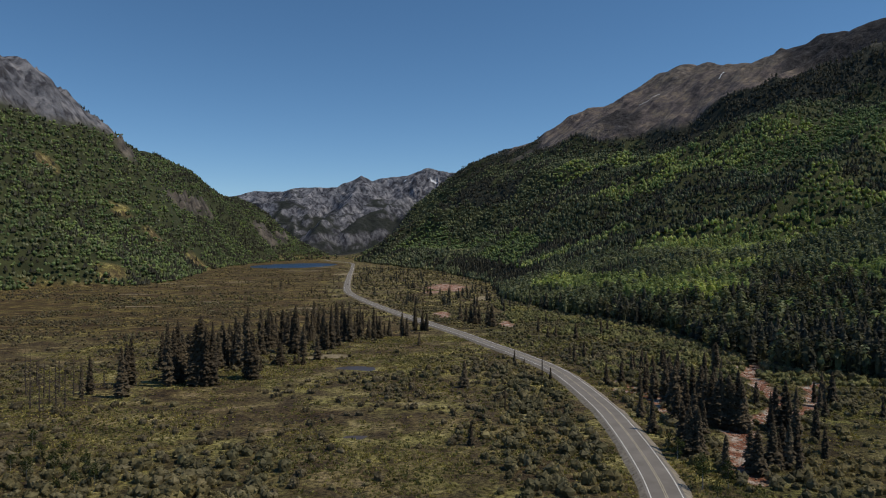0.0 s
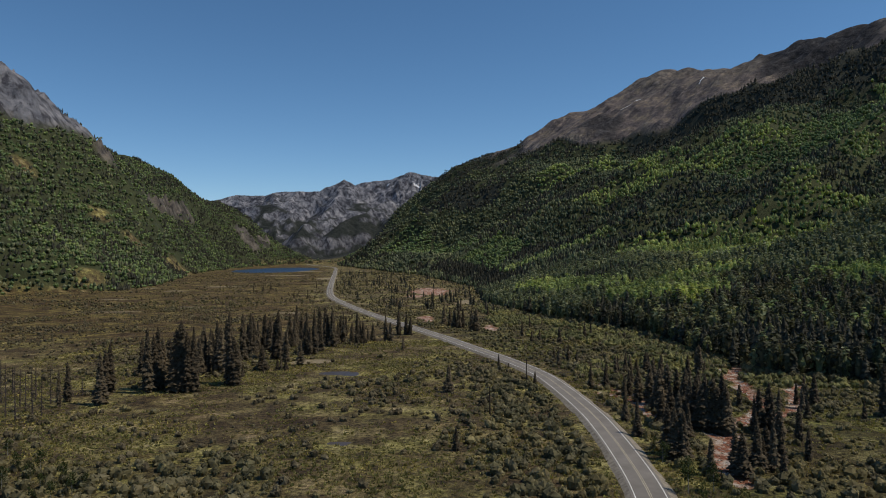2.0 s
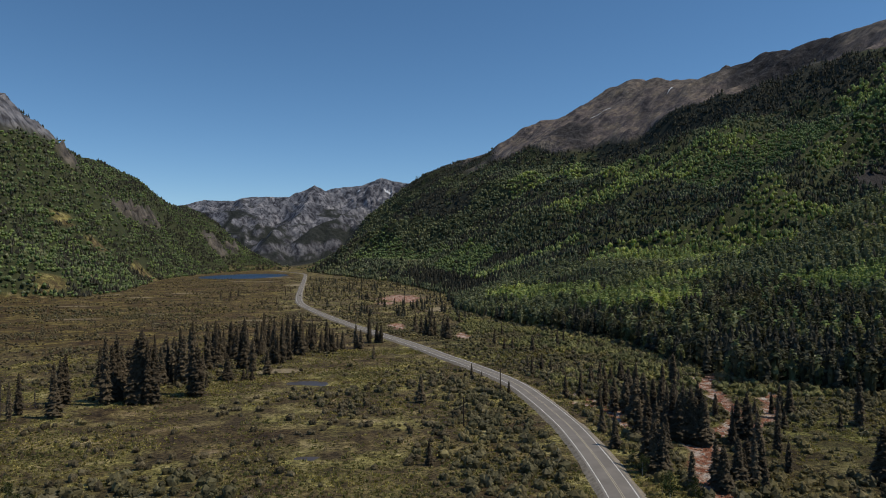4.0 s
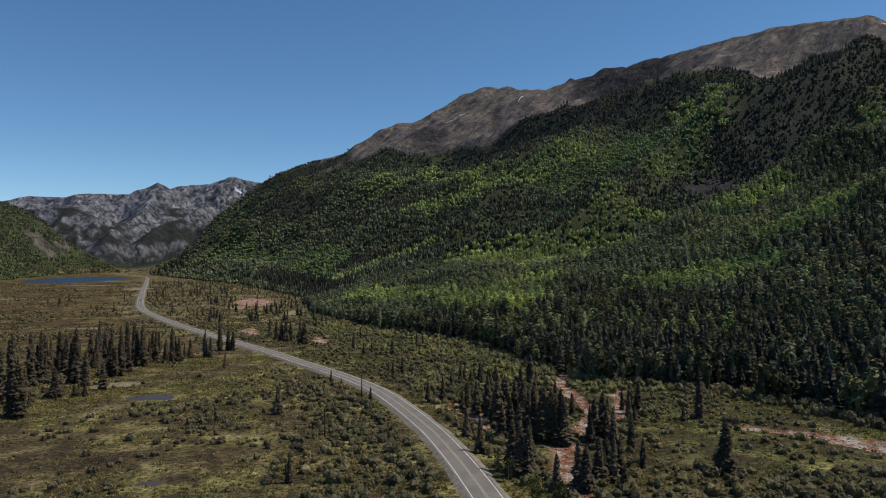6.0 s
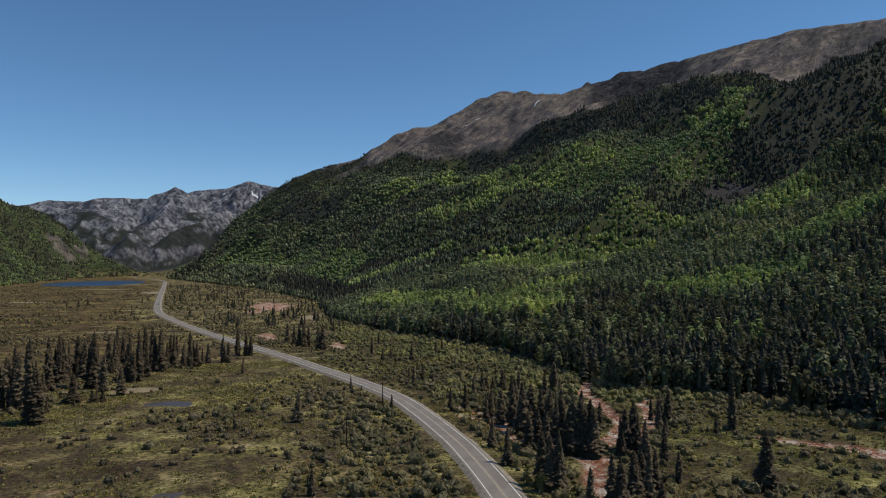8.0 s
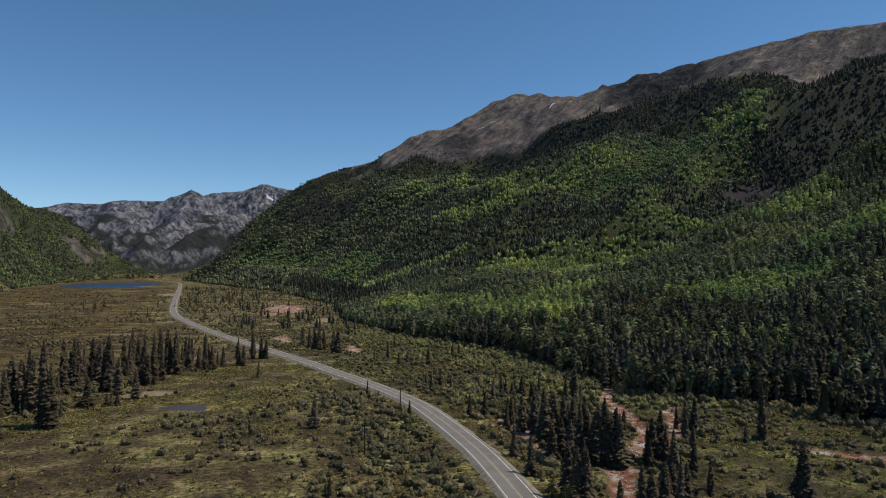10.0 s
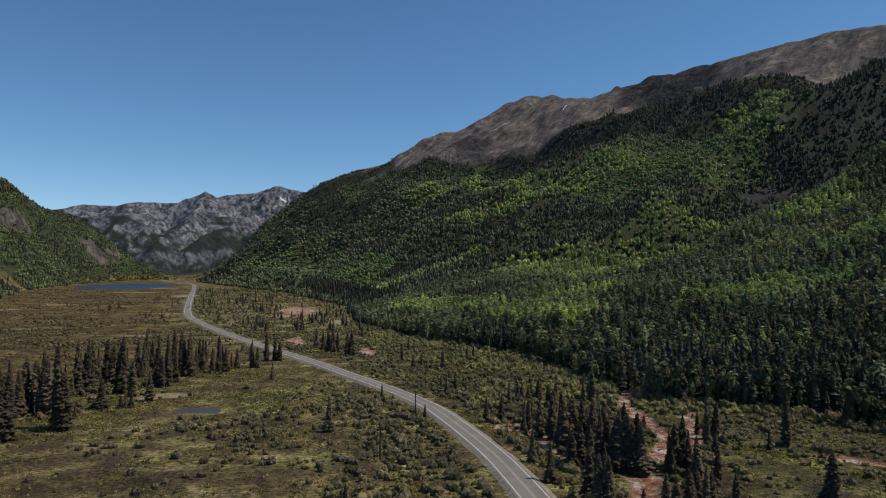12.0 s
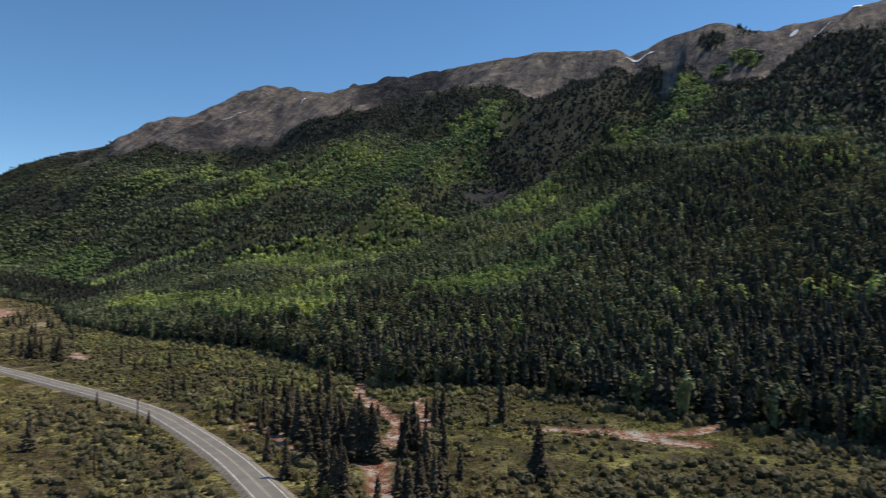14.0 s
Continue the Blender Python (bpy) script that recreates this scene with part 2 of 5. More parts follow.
def spaced(parts):
    out = [np.arange(a, b, s) for a, b, s in parts]
    return np.concatenate(out + [[parts[-1][1]]]).astype(float)


# ---------- materials ----------
def material(name, rough=0.9):
    m = bpy.data.materials.new(name)
    m.use_nodes = True
    b = m.node_tree.nodes["Principled BSDF"]
    b.inputs["Roughness"].default_value = rough
    b.inputs["Specular IOR Level"].default_value = 0.2
    return m, m.node_tree, b


def tex(nt, size, detail=4, rough=0.55, kind="noise"):
    geo = nt.nodes.new("ShaderNodeNewGeometry")
    n = nt.nodes.new("ShaderNodeTexNoise" if kind == "noise" else "ShaderNodeTexVoronoi")
    n.inputs["Scale"].default_value = 1.0 / size
    if kind == "noise":
        n.inputs["Detail"].default_value, n.inputs["Roughness"].default_value = detail, rough
    nt.links.new(geo.outputs["Position"], n.inputs["Vector"])
    return n.outputs["Fac"] if kind == "noise" else n.outputs["Distance"]


def ramp(nt, fac, stops):
    r = nt.nodes.new("ShaderNodeValToRGB")
    e = r.color_ramp.elements
    while len(e) < len(stops):
        e.new(0.5)
    for k, (p, c) in zip(e, stops):
        k.position, k.color = p, (*c, 1)
    nt.links.new(fac, r.inputs[0])
    return r.outputs[0]


def mixc(nt, fac, a, b, mode="MIX"):
    m = nt.nodes.new("ShaderNodeMix")
    m.data_type, m.blend_type = "RGBA", mode
    for s, v in ((m.inputs["Factor"], fac), (m.inputs[6], a), (m.inputs[7], b)):
        if hasattr(v, "is_linked"):
            nt.links.new(v, s)
        else:
            s.default_value = v if isinstance(v, float) else (*v, 1)
    return m.outputs[2]


def attribute(nt, name):
    a = nt.nodes.new("ShaderNodeAttribute")
    a.attribute_name = name
    return a.outputs["Fac"]


def island(nt):
    return nt.nodes.new("ShaderNodeNewGeometry").outputs["Random Per Island"]


def bump(nt, b, fac, dist, strength=0.6):
    n = nt.nodes.new("ShaderNodeBump")
    n.inputs["Distance"].default_value, n.inputs["Strength"].default_value = dist, strength
    nt.links.new(fac, n.inputs["Height"])
    nt.links.new(n.outputs[0], b.inputs["Normal"])


def streak(nt, long, short, high=None):
    """Noise drawn out down the eastern slopes, or upright."""
    geo = nt.nodes.new("ShaderNodeNewGeometry")
    turn = nt.nodes.new("ShaderNodeMapping")
    turn.vector_type = "TEXTURE"
    turn.inputs["Rotation"].default_value = (0, 0, radians(34))
    turn.inputs["Scale"].default_value = (long, short, high or long)
    nt.links.new(geo.outputs["Position"], turn.inputs["Vector"])
    n = nt.nodes.new("ShaderNodeTexNoise")
    n.inputs["Scale"].default_value, n.inputs["Detail"].default_value, n.inputs["Roughness"].default_value = 1.0, 6, 0.6
    n.inputs["Distortion"].default_value = 0.4
    nt.links.new(turn.outputs[0], n.inputs["Vector"])
    return n.outputs["Fac"]


def make_ground_material():
    m, nt, b = material("ground")
    meadow = ramp(nt, tex(nt, 13, 8, 0.68), [(0.33, (0.06, 0.047, 0.033)), (0.43, (0.098, 0.077, 0.047)), (0.49, (0.135, 0.11, 0.062)), (0.535, (0.185, 0.162, 0.08)), (0.59, (0.265, 0.228, 0.12)), (0.68, (0.4, 0.34, 0.24))])
    broad = ramp(nt, tex(nt, 42, 4), [(0.36, (0.68, 0.6, 0.55)), (0.48, (0.88, 0.84, 0.76)), (0.58, (1.05, 1.1, 0.8)), (0.68, (1.28, 1.27, 0.9))])
    meadow = mixc(nt, 1.0, meadow, broad, "MULTIPLY")
    fine = ramp(nt, tex(nt, 1.3, 4, 0.7), [(0.38, (0.28, 0.27, 0.25)), (0.6, (1.4, 1.4, 1.3))])
    meadow = mixc(nt, 1.0, meadow, fine, "MULTIPLY")
    under = ramp(nt, tex(nt, 40, 4), [(0.35, (0.03, 0.036, 0.016)), (0.6, (0.052, 0.062, 0.026))])
    rock = mixc(nt, 1.0, ramp(nt, tex(nt, 30, 8, 0.65), [(0.3, (0.055, 0.05, 0.043)), (0.5, (0.12, 0.108, 0.092)), (0.7, (0.22, 0.2, 0.172))]), ramp(nt, streak(nt, 22, 22, 150), [(0.4, (0.3, 0.3, 0.32)), (0.5, (0.95, 0.95, 0.95)), (0.62, (1.5, 1.45, 1.4))]), "MULTIPLY")
    tundra = ramp(nt, tex(nt, 55, 8, 0.72), [(0.32, (0.045, 0.045, 0.04)), (0.43, (0.1, 0.088, 0.085)), (0.52, (0.14, 0.12, 0.105)), (0.6, (0.19, 0.16, 0.115)), (0.72, (0.24, 0.215, 0.2))])
    tundra = mixc(nt, 1.0, tundra, ramp(nt, tex(nt, 14, 7, 0.75), [(0.38, (0.7, 0.7, 0.73)), (0.5, (1.0, 1.0, 1.0)), (0.62, (1.3, 1.28, 1.25))]), "MULTIPLY")
    # scree and gullies run down the slope
    tundra = mixc(nt, 1.0, tundra, ramp(nt, streak(nt, 120, 20), [(0.37, (0.5, 0.5, 0.58)), (0.46, (0.8, 0.8, 0.88)), (0.55, (1.05, 1.02, 1.05)), (0.66, (1.5, 1.44, 1.42))]), "MULTIPLY")
    # dark rock; also painted on faces turned from the sun to stand for shade
    crag_and_shade = ramp(nt, tex(nt, 26, 8, 0.75), [(0.35, (0.013, 0.013, 0.015)), (0.5, (0.03, 0.029, 0.032)), (0.62, (0.07, 0.066, 0.068)), (0.74, (0.15, 0.14, 0.14))])
    # cracks are upright dark streaks in the colour, without relief of their own
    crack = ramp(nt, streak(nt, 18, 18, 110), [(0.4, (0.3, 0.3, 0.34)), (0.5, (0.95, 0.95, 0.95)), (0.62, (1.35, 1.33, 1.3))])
    # grey rock with the blue of distant haze mixed into its colour
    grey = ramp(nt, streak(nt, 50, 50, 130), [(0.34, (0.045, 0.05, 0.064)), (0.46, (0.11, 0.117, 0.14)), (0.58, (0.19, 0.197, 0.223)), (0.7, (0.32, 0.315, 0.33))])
    red = ramp(nt, tex(nt, 5, 7, 0.65), [(0.34, (0.14, 0.06, 0.035)), (0.45, (0.27, 0.11, 0.065)), (0.51, (0.33, 0.19, 0.13)), (0.57, (0.45, 0.37, 0.31)), (0.68, (0.56, 0.53, 0.5))])
    meadow = mixc(nt, attribute(nt, "sedge"), meadow, mixc(nt, 1.0, meadow, (0.76, 0.68, 0.6), "MULTIPLY"))
    meadow = mixc(nt, attribute(nt, "green"), meadow, mixc(nt, 1.0, meadow, (0.68, 0.74, 0.66), "MULTIPLY"))
    c = mixc(nt, attribute(nt, "forest"), meadow, under)
    c = mixc(nt, attribute(nt, "alpine"), c, tundra)
    c = mixc(nt, attribute(nt, "rock"), c, rock)
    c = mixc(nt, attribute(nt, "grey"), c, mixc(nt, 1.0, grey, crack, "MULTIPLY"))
    c = mixc(nt, attribute(nt, "crag_and_shade"), c, crag_and_shade)
    sand = ramp(nt, tex(nt, 5, 5), [(0.3, (0.2, 0.16, 0.095)), (0.7, (0.34, 0.29, 0.19))])
    c = mixc(nt, attribute(nt, "sand"), c, sand)
    c = mixc(nt, attribute(nt, "red"), c, red)
    # near-black green for far woods, with the shade among the trees painted in
    wood_shade = ramp(nt, tex(nt, 25, 6, 0.7), [(0.35, (0.012, 0.016, 0.016)), (0.65, (0.03, 0.036, 0.032))])
    c = mixc(nt, attribute(nt, "wood_shade"), c, wood_shade)
    nt.links.new(c, b.inputs["Base Color"])
    # fine relief everywhere, coarse relief on the bare heights
    add = nt.nodes.new("ShaderNodeMath")
    add.operation = "ADD"
    nt.links.new(attribute(nt, "alpine"), add.inputs[0])
    nt.links.new(attribute(nt, "grey"), add.inputs[1])
    mul = nt.nodes.new("ShaderNodeMath")
    mul.operation = "MULTIPLY"
    nt.links.new(tex(nt, 60, 8, 0.65), mul.inputs[0])
    nt.links.new(add.outputs[0], mul.inputs[1])
    tall = nt.nodes.new("ShaderNodeMath")
    tall.operation = "MULTIPLY_ADD"
    nt.links.new(mul.outputs[0], tall.inputs[0])
    tall.inputs[1].default_value = 13.0
    nt.links.new(tex(nt, 4, 8, 0.8), tall.inputs[2])
    bump(nt, b, tall.outputs[0], 1.6, 0.8)
    return m


def thin_leaf(nt, b, colour, share):
    """Leaves: part of the light goes through them."""
    nt.links.new(colour, b.inputs["Base Color"])
    t = nt.nodes.new("ShaderNodeBsdfTranslucent")
    nt.links.new(mixc(nt, 1.0, colour, (1.1, 1.12, 0.85), "MULTIPLY"), t.inputs["Color"])
    mix = nt.nodes.new("ShaderNodeMixShader")
    mix.inputs[0].default_value = share
    nt.links.new(b.outputs[0], mix.inputs[1])
    nt.links.new(t.outputs[0], mix.inputs[2])
    nt.links.new(mix.outputs[0], nt.nodes["Material Output"].inputs["Surface"])


def leaf_material(name, stops, rough=0.7, drift=None, share=0.35, grain=1.5):
    m, nt, b = material(name, rough)
    c = ramp(nt, island(nt), stops)
    v = ramp(nt, tex(nt, grain, 3), [(0.32, (0.5, 0.5, 0.5)), (0.68, (1.45, 1.45, 1.45))])
    c = mixc(nt, 1.0, c, v, "MULTIPLY")
    if drift:
        # stands differ in leaf colour
        w = ramp(nt, tex(nt, drift, 3), [(0.38, (0.66, 0.71, 0.66)), (0.5, (0.92, 0.95, 0.9)), (0.62, (1.18, 1.15, 0.92))])
        c = mixc(nt, 1.0, c, w, "MULTIPLY")
    thin_leaf(nt, b, c, share)
    return m


GROUND = make_ground_material()
SPRUCE = leaf_material("spruce_needles", [(0.0, (0.048, 0.049, 0.036)), (0.6, (0.073, 0.074, 0.054)), (1.0, (0.106, 0.106, 0.078))], 0.7, None, 0.3, 5)
ASPEN = leaf_material("aspen_leaves", [(0.0, (0.115, 0.138, 0.086)), (0.5, (0.175, 0.2, 0.12)), (0.85, (0.235, 0.258, 0.155)), (1.0, (0.31, 0.315, 0.215))], 0.7, 110, 0.4, 7)
FRESH_ASPEN = leaf_material("fresh_aspen_leaves", [(0.0, (0.165, 0.225, 0.105)), (0.5, (0.215, 0.285, 0.13)), (1.0, (0.265, 0.33, 0.16))], 0.7, 60, 0.45, 7)
YOUNG_ASPEN = leaf_material("young_aspen_leaves", [(0.0, (0.27, 0.325, 0.14)), (0.5, (0.36, 0.425, 0.175)), (1.0, (0.44, 0.48, 0.22))], 0.7, 60, 0.45, 7)
# dull grey-green aspen, darkened in colour for trees standing in shade
SHADED_ASPEN = leaf_material("shaded_aspen_leaves", [(0.0, (0.064, 0.066, 0.044)), (0.6, (0.098, 0.1, 0.066)), (0.92, (0.135, 0.136, 0.09)), (1.0, (0.175, 0.175, 0.1))], 0.8, 40, 0.3, 7)
WILLOW = leaf_material("willow_leaves", [(0.0, (0.142, 0.126, 0.072)), (0.5, (0.2, 0.176, 0.1)), (0.8, (0.24, 0.208, 0.134)), (1.0, (0.275, 0.243, 0.13))], 0.7, 30, 0.4, 2)
BRIGHT_WILLOW = leaf_material("bright_willow_leaves", [(0.0, (0.17, 0.168, 0.075)), (0.5, (0.235, 0.23, 0.1)), (1.0, (0.3, 0.285, 0.135))], 0.7, 30, 0.4, 2)
TWIGS = leaf_material("bare_willow", [(0.0, (0.1, 0.084, 0.05)), (0.5, (0.15, 0.127, 0.076)), (0.85, (0.185, 0.16, 0.1)), (1.0, (0.2, 0.18, 0.095))], 0.8, None, 0.3, 2)
TUFT = leaf_material("dry_grass", [(0.0, (0.16, 0.14, 0.055)), (0.5, (0.26, 0.235, 0.085)), (0.8, (0.38, 0.325, 0.15)), (1.0, (0.2, 0.22, 0.07))], 0.8, 30, 0.3)


def plain(name, stops, size, rough=0.85, bumpy=0.0):
    m, nt, b = material(name, rough)
    nt.links.new(ramp(nt, tex(nt, size, 6), stops), b.inputs["Base Color"])
    if bumpy:
        bump(nt, b, tex(nt, size * 0.3, 6), bumpy)
    return m


BARK = plain("bark", [(0.3, (0.05, 0.035, 0.025)), (0.7, (0.11, 0.085, 0.06))], 0.4)
ASPHALT = plain("asphalt", [(0.3, (0.17, 0.158, 0.143)), (0.7, (0.235, 0.22, 0.2))], 5, 0.9)
PAINT = plain("road_paint", [(0.35, (0.5, 0.5, 0.48)), (0.6, (0.75, 0.75, 0.72))], 1.5)
YELLOW = plain("yellow_paint", [(0.35, (0.34, 0.31, 0.23)), (0.6, (0.46, 0.42, 0.32))], 1.5)
GRAVEL = plain("gravel", [(0.3, (0.16, 0.14, 0.11)), (0.7, (0.32, 0.29, 0.24))], 1.2)


def water_material(name, colour, rough, spec, chop):
    m, nt, b = material(name, rough)
    nt.links.new(ramp(nt, tex(nt, 25, 3), [(0.35, colour), (0.65, tuple(1.5 * c for c in colour))]), b.inputs["Base Color"])
    b.inputs["Specular IOR Level"].default_value = spec
    bump(nt, b, tex(nt, 4, 4), chop, 1.0)
    return m


LAKE = water_material("lake_water", (0.01, 0.024, 0.05), 0.3, 0.22, 1.2)
POND = water_material("pond_water", (0.05, 0.043, 0.042), 0.35, 0.06, 0.1)


# ---------- mesh helpers ----------
def mesh_from(name, verts, faces, mat, smooth_faces=False):
    """verts (n, 3); faces (m, k) of one size."""
    me = bpy.data.meshes.new(name)
    verts, faces = np.asarray(verts, np.float32), np.asarray(faces, np.int32)
    me.vertices.add(len(verts))
    me.vertices.foreach_set("co", verts.ravel())
    k = faces.shape[1]
    me.loops.add(faces.size)
    me.loops.foreach_set("vertex_index", faces.ravel())
    me.polygons.add(len(faces))
    me.polygons.foreach_set("loop_start", np.arange(len(faces), dtype=np.int32) * k)
    me.polygons.foreach_set("loop_total", np.full(len(faces), k, np.int32))
    me.update(calc_edges=True)
    me.polygons.foreach_set("use_smooth", np.full(len(faces), smooth_faces, bool))
    me.materials.append(mat)
    return me


def part(name, me, parent, label=""):
    ob = new(name, me)
    ob.parent = parent
    if label:
        tagged(ob, label)
    return ob


# strips of bright aspen, of even young growth, and of dark spruce: two ends, half width
GROVES = [(432, 2225, 483, 1899, 52), (503, 1852, 515, 1540, 44), (450, 1345, 484, 1334, 40), (332, 1299, 546, 1248, 30), (521, 1274, 665, 1290, 38), (307, 886, 451, 871, 44),
          (310, 644, 519, 898, 46), (484, 917, 560, 952, 32), (996, 1432, 874, 1137, 40), (1076, 1414, 1140, 1420, 46), (685, 1064, 767, 1092, 20),
          (155, 1122, 278, 1085, 30), (203, 551, 253, 546, 24), (122, 744, 174, 589, 20), (171, 544, 209, 466, 20)]
GROVES += [(1302, 979, 1155, 856, 36), (1147, 1027, 1088, 838, 26), (732, 399, 739, 385, 35), (365, 212, 370, 176, 12), (957, 956, 1029, 894, 26), (348, 268, 351, 233, 12),
           (1392, 907, 1394, 882, 22), (1358, 940, 1354, 924, 16), (589, 936, 643, 899, 24), (490, 614, 558, 610, 18)]
EVEN = [(214, 397, 238, 370, 17), (214, 348, 251, 294, 13), (273, 434, 358, 426, 36), (591, 1242, 872, 1242, 78), (588, 1185, 805, 1111, 58), (-82, 2363, 159, 1797, 60), (130, 1500, 160, 1250, 45), (429, 466, 544, 509, 26)]
DARK = [(800, 2330, 1000, 2230, 90), (1000, 2200, 1150, 1850, 120), (1150, 1800, 1050, 1500, 80), (1060, 1480, 960, 1480, 45), (46, 2585, 206, 2348, 75), (130, 2750, 130, 2550, 80),
        (204, 1694, 349, 1366, 48), (874, 1074, 1220, 1131, 52), (890, 1030, 1060, 1010, 30), (254, 396, 289, 342, 13), (218, 449, 248, 455, 14), (174, 354, 186, 300, 16),
        (227, 250, 233, 201, 26), (449, 761, 488, 736, 32), (168, 1220, 270, 1130, 22), (179, 690, 257, 666, 20), (43, 1650, 148, 953, 20)]
DARK += [(1043, 691, 1229, 540, 100), (690, 493, 496, 219, 75), (458, 410, 340, 182, 38), (640, 300, 600, 60, 160), (330, 150, 330, 50, 80), (1250, 600, 1250, 300, 200)]
# lines of spruces that climb into the open ground
CLIMBING = [(1110, 1205, 1190, 1180, 42), (1190, 1180, 1262, 1148, 34), (1262, 1148, 1322, 1095, 26), (1420, 1000, 1425, 995, 22), (1473, 950, 1476, 946, 18)]
DARK += CLIMBING


def blob(x, y, spots):
    out, ragged = np.zeros(x.shape), 0.3 * fbm(x, y, 90, 3, 37) + 0.2 * fbm(x, y, 28, 2, 38)
    for ax, ay, bx, by, half in spots:
        k = np.clip(((x - ax) * (bx - ax) + (y - ay) * (by - ay)) / ((bx - ax) ** 2 + (by - ay) ** 2), 0, 1)
        out = np.maximum(out, smooth(1.2, 0.8, np.hypot(x - ax - k * (bx - ax), y - ay - k * (by - ay)) / half + ragged))
    return out


def treeline(x, y):
    behind = smooth(-50, 50, y - np.interp(x, [300, 456, 571, 660, 770, 850, 948, 1040, 1108, 1180, 1250, 1300, 1350], [2780, 2600, 2440, 2330, 2290, 2290, 2280, 2240, 2190, 2080, 1930, 1760, 1500]))
    t = 640 - 235 * behind
    open_slope = smooth(1170, 1250, x) * smooth(730, 800, y) * smooth(1250, 1150, y)
    t = t + 110 * smooth(560, 420, x) * smooth(2850, 3050, y)
    t = t - 170 * open_slope * (1 - blob(x, y, GROVES))
    return t - (70 + 90 * smooth(860, 780, y)) * smooth(1230, 1330, x) + 120 * blob(x, y, GROVES) + 300 * blob(x, y, CLIMBING)


# ---------- ground ----------
CREEK_BEDS = [([(162, 318), (150, 294), (139, 272), (132, 241), (125, 218), (115, 199), (106, 187), (95, 179), (92, 168), (86, 157), (80, 143), (76, 128)], 2.8),
              ([(150, 290), (158, 262), (152, 245), (140, 222), (126, 203), (112, 192)], 2.3), ([(162, 182), (176, 170), (190, 158), (206, 150), (224, 150)], 3.2),
              ([(176, 170), (186, 148), (192, 138)], 4.0), ([(72, 250), (80, 236), (86, 222), (92, 212)], 1.8), ([(120, 345), (135, 330), (150, 322)], 1.2), ([(70, 236), (78, 226), (80, 214), (78, 200), (84, 186), (82, 172)], 1.7)]
BED_LINES = [(spline(pts, 2.0), half) for pts, half in CREEK_BEDS]
RED = [(14, 1000, 30, 100), (-6, 880, 12, 30), (7, 556, 7, 26), (53, 475, 6, 24), (146, 295, 9, 7), (92, 170, 4, 7), (82, 217, 4, 5), (85, 184, 4, 6)]


def bed_distance(x, y):
    """Metres from the creek beds, over their half widths."""
    out = np.full(x.shape, 9.0)
    near = np.nonzero((x > 50) & (x < 240) & (y > 100) & (y < 360))[0]
    if not len(near):
        return out
    px, py = x[near], y[near]
    px, py = px + 3.5 * fbm(px, py, 16, 2, 71), py + 3.5 * fbm(px, py, 16, 2, 72)
    best = np.full(near.shape, 9.0)
    for line, half in BED_LINES:
        for s in range(0, len(near), 20000):
            e = slice(s, s + 20000)
            d = np.sqrt(((px[e, None] - line[None, :, 0]) ** 2 + (py[e, None] - line[None, :, 1]) ** 2).min(1)) / half
            best[e] = np.minimum(best[e], d)
    out[near] = best
    return out


def red_mask(x, y):
    out = smooth(1.25, 0.85, bed_distance(x, y) + 0.35 * fbm(x, y, 6, 3, 22))
    for cx, cy, rx, ry in RED:
        d = np.hypot((x - cx) / rx, (y - cy) / ry) + 0.6 * fbm(x, y, 14, 4, 21)
        out = np.maximum(out, smooth(1.1, 0.75, d))
    return out


SAND = [(-50, 318, 10, 6), (68, 758, 26, 38), (-330, 1990, 40, 30), (-560, 1250, 60, 40), (-200, 1500, 25, 60), (-345, 1190, 40, 13), (-330, 1700, 60, 20), (-452, 1150, 14, 12), (-240, 712, 18, 8), (-295, 655, 24, 7), (-385, 857, 24, 9), (-380, 1071, 20, 10), (-120, 620, 16, 6)]


def sand_mask(x, y):
    out = np.zeros(x.shape)
    for cx, cy, rx, ry in SAND:
        d = np.hypot((x - cx) / rx, (y - cy) / ry) + 0.5 * fbm(x, y, 20, 4, 23)
        out = np.maximum(out, smooth(1.1, 0.8, d))
    return out


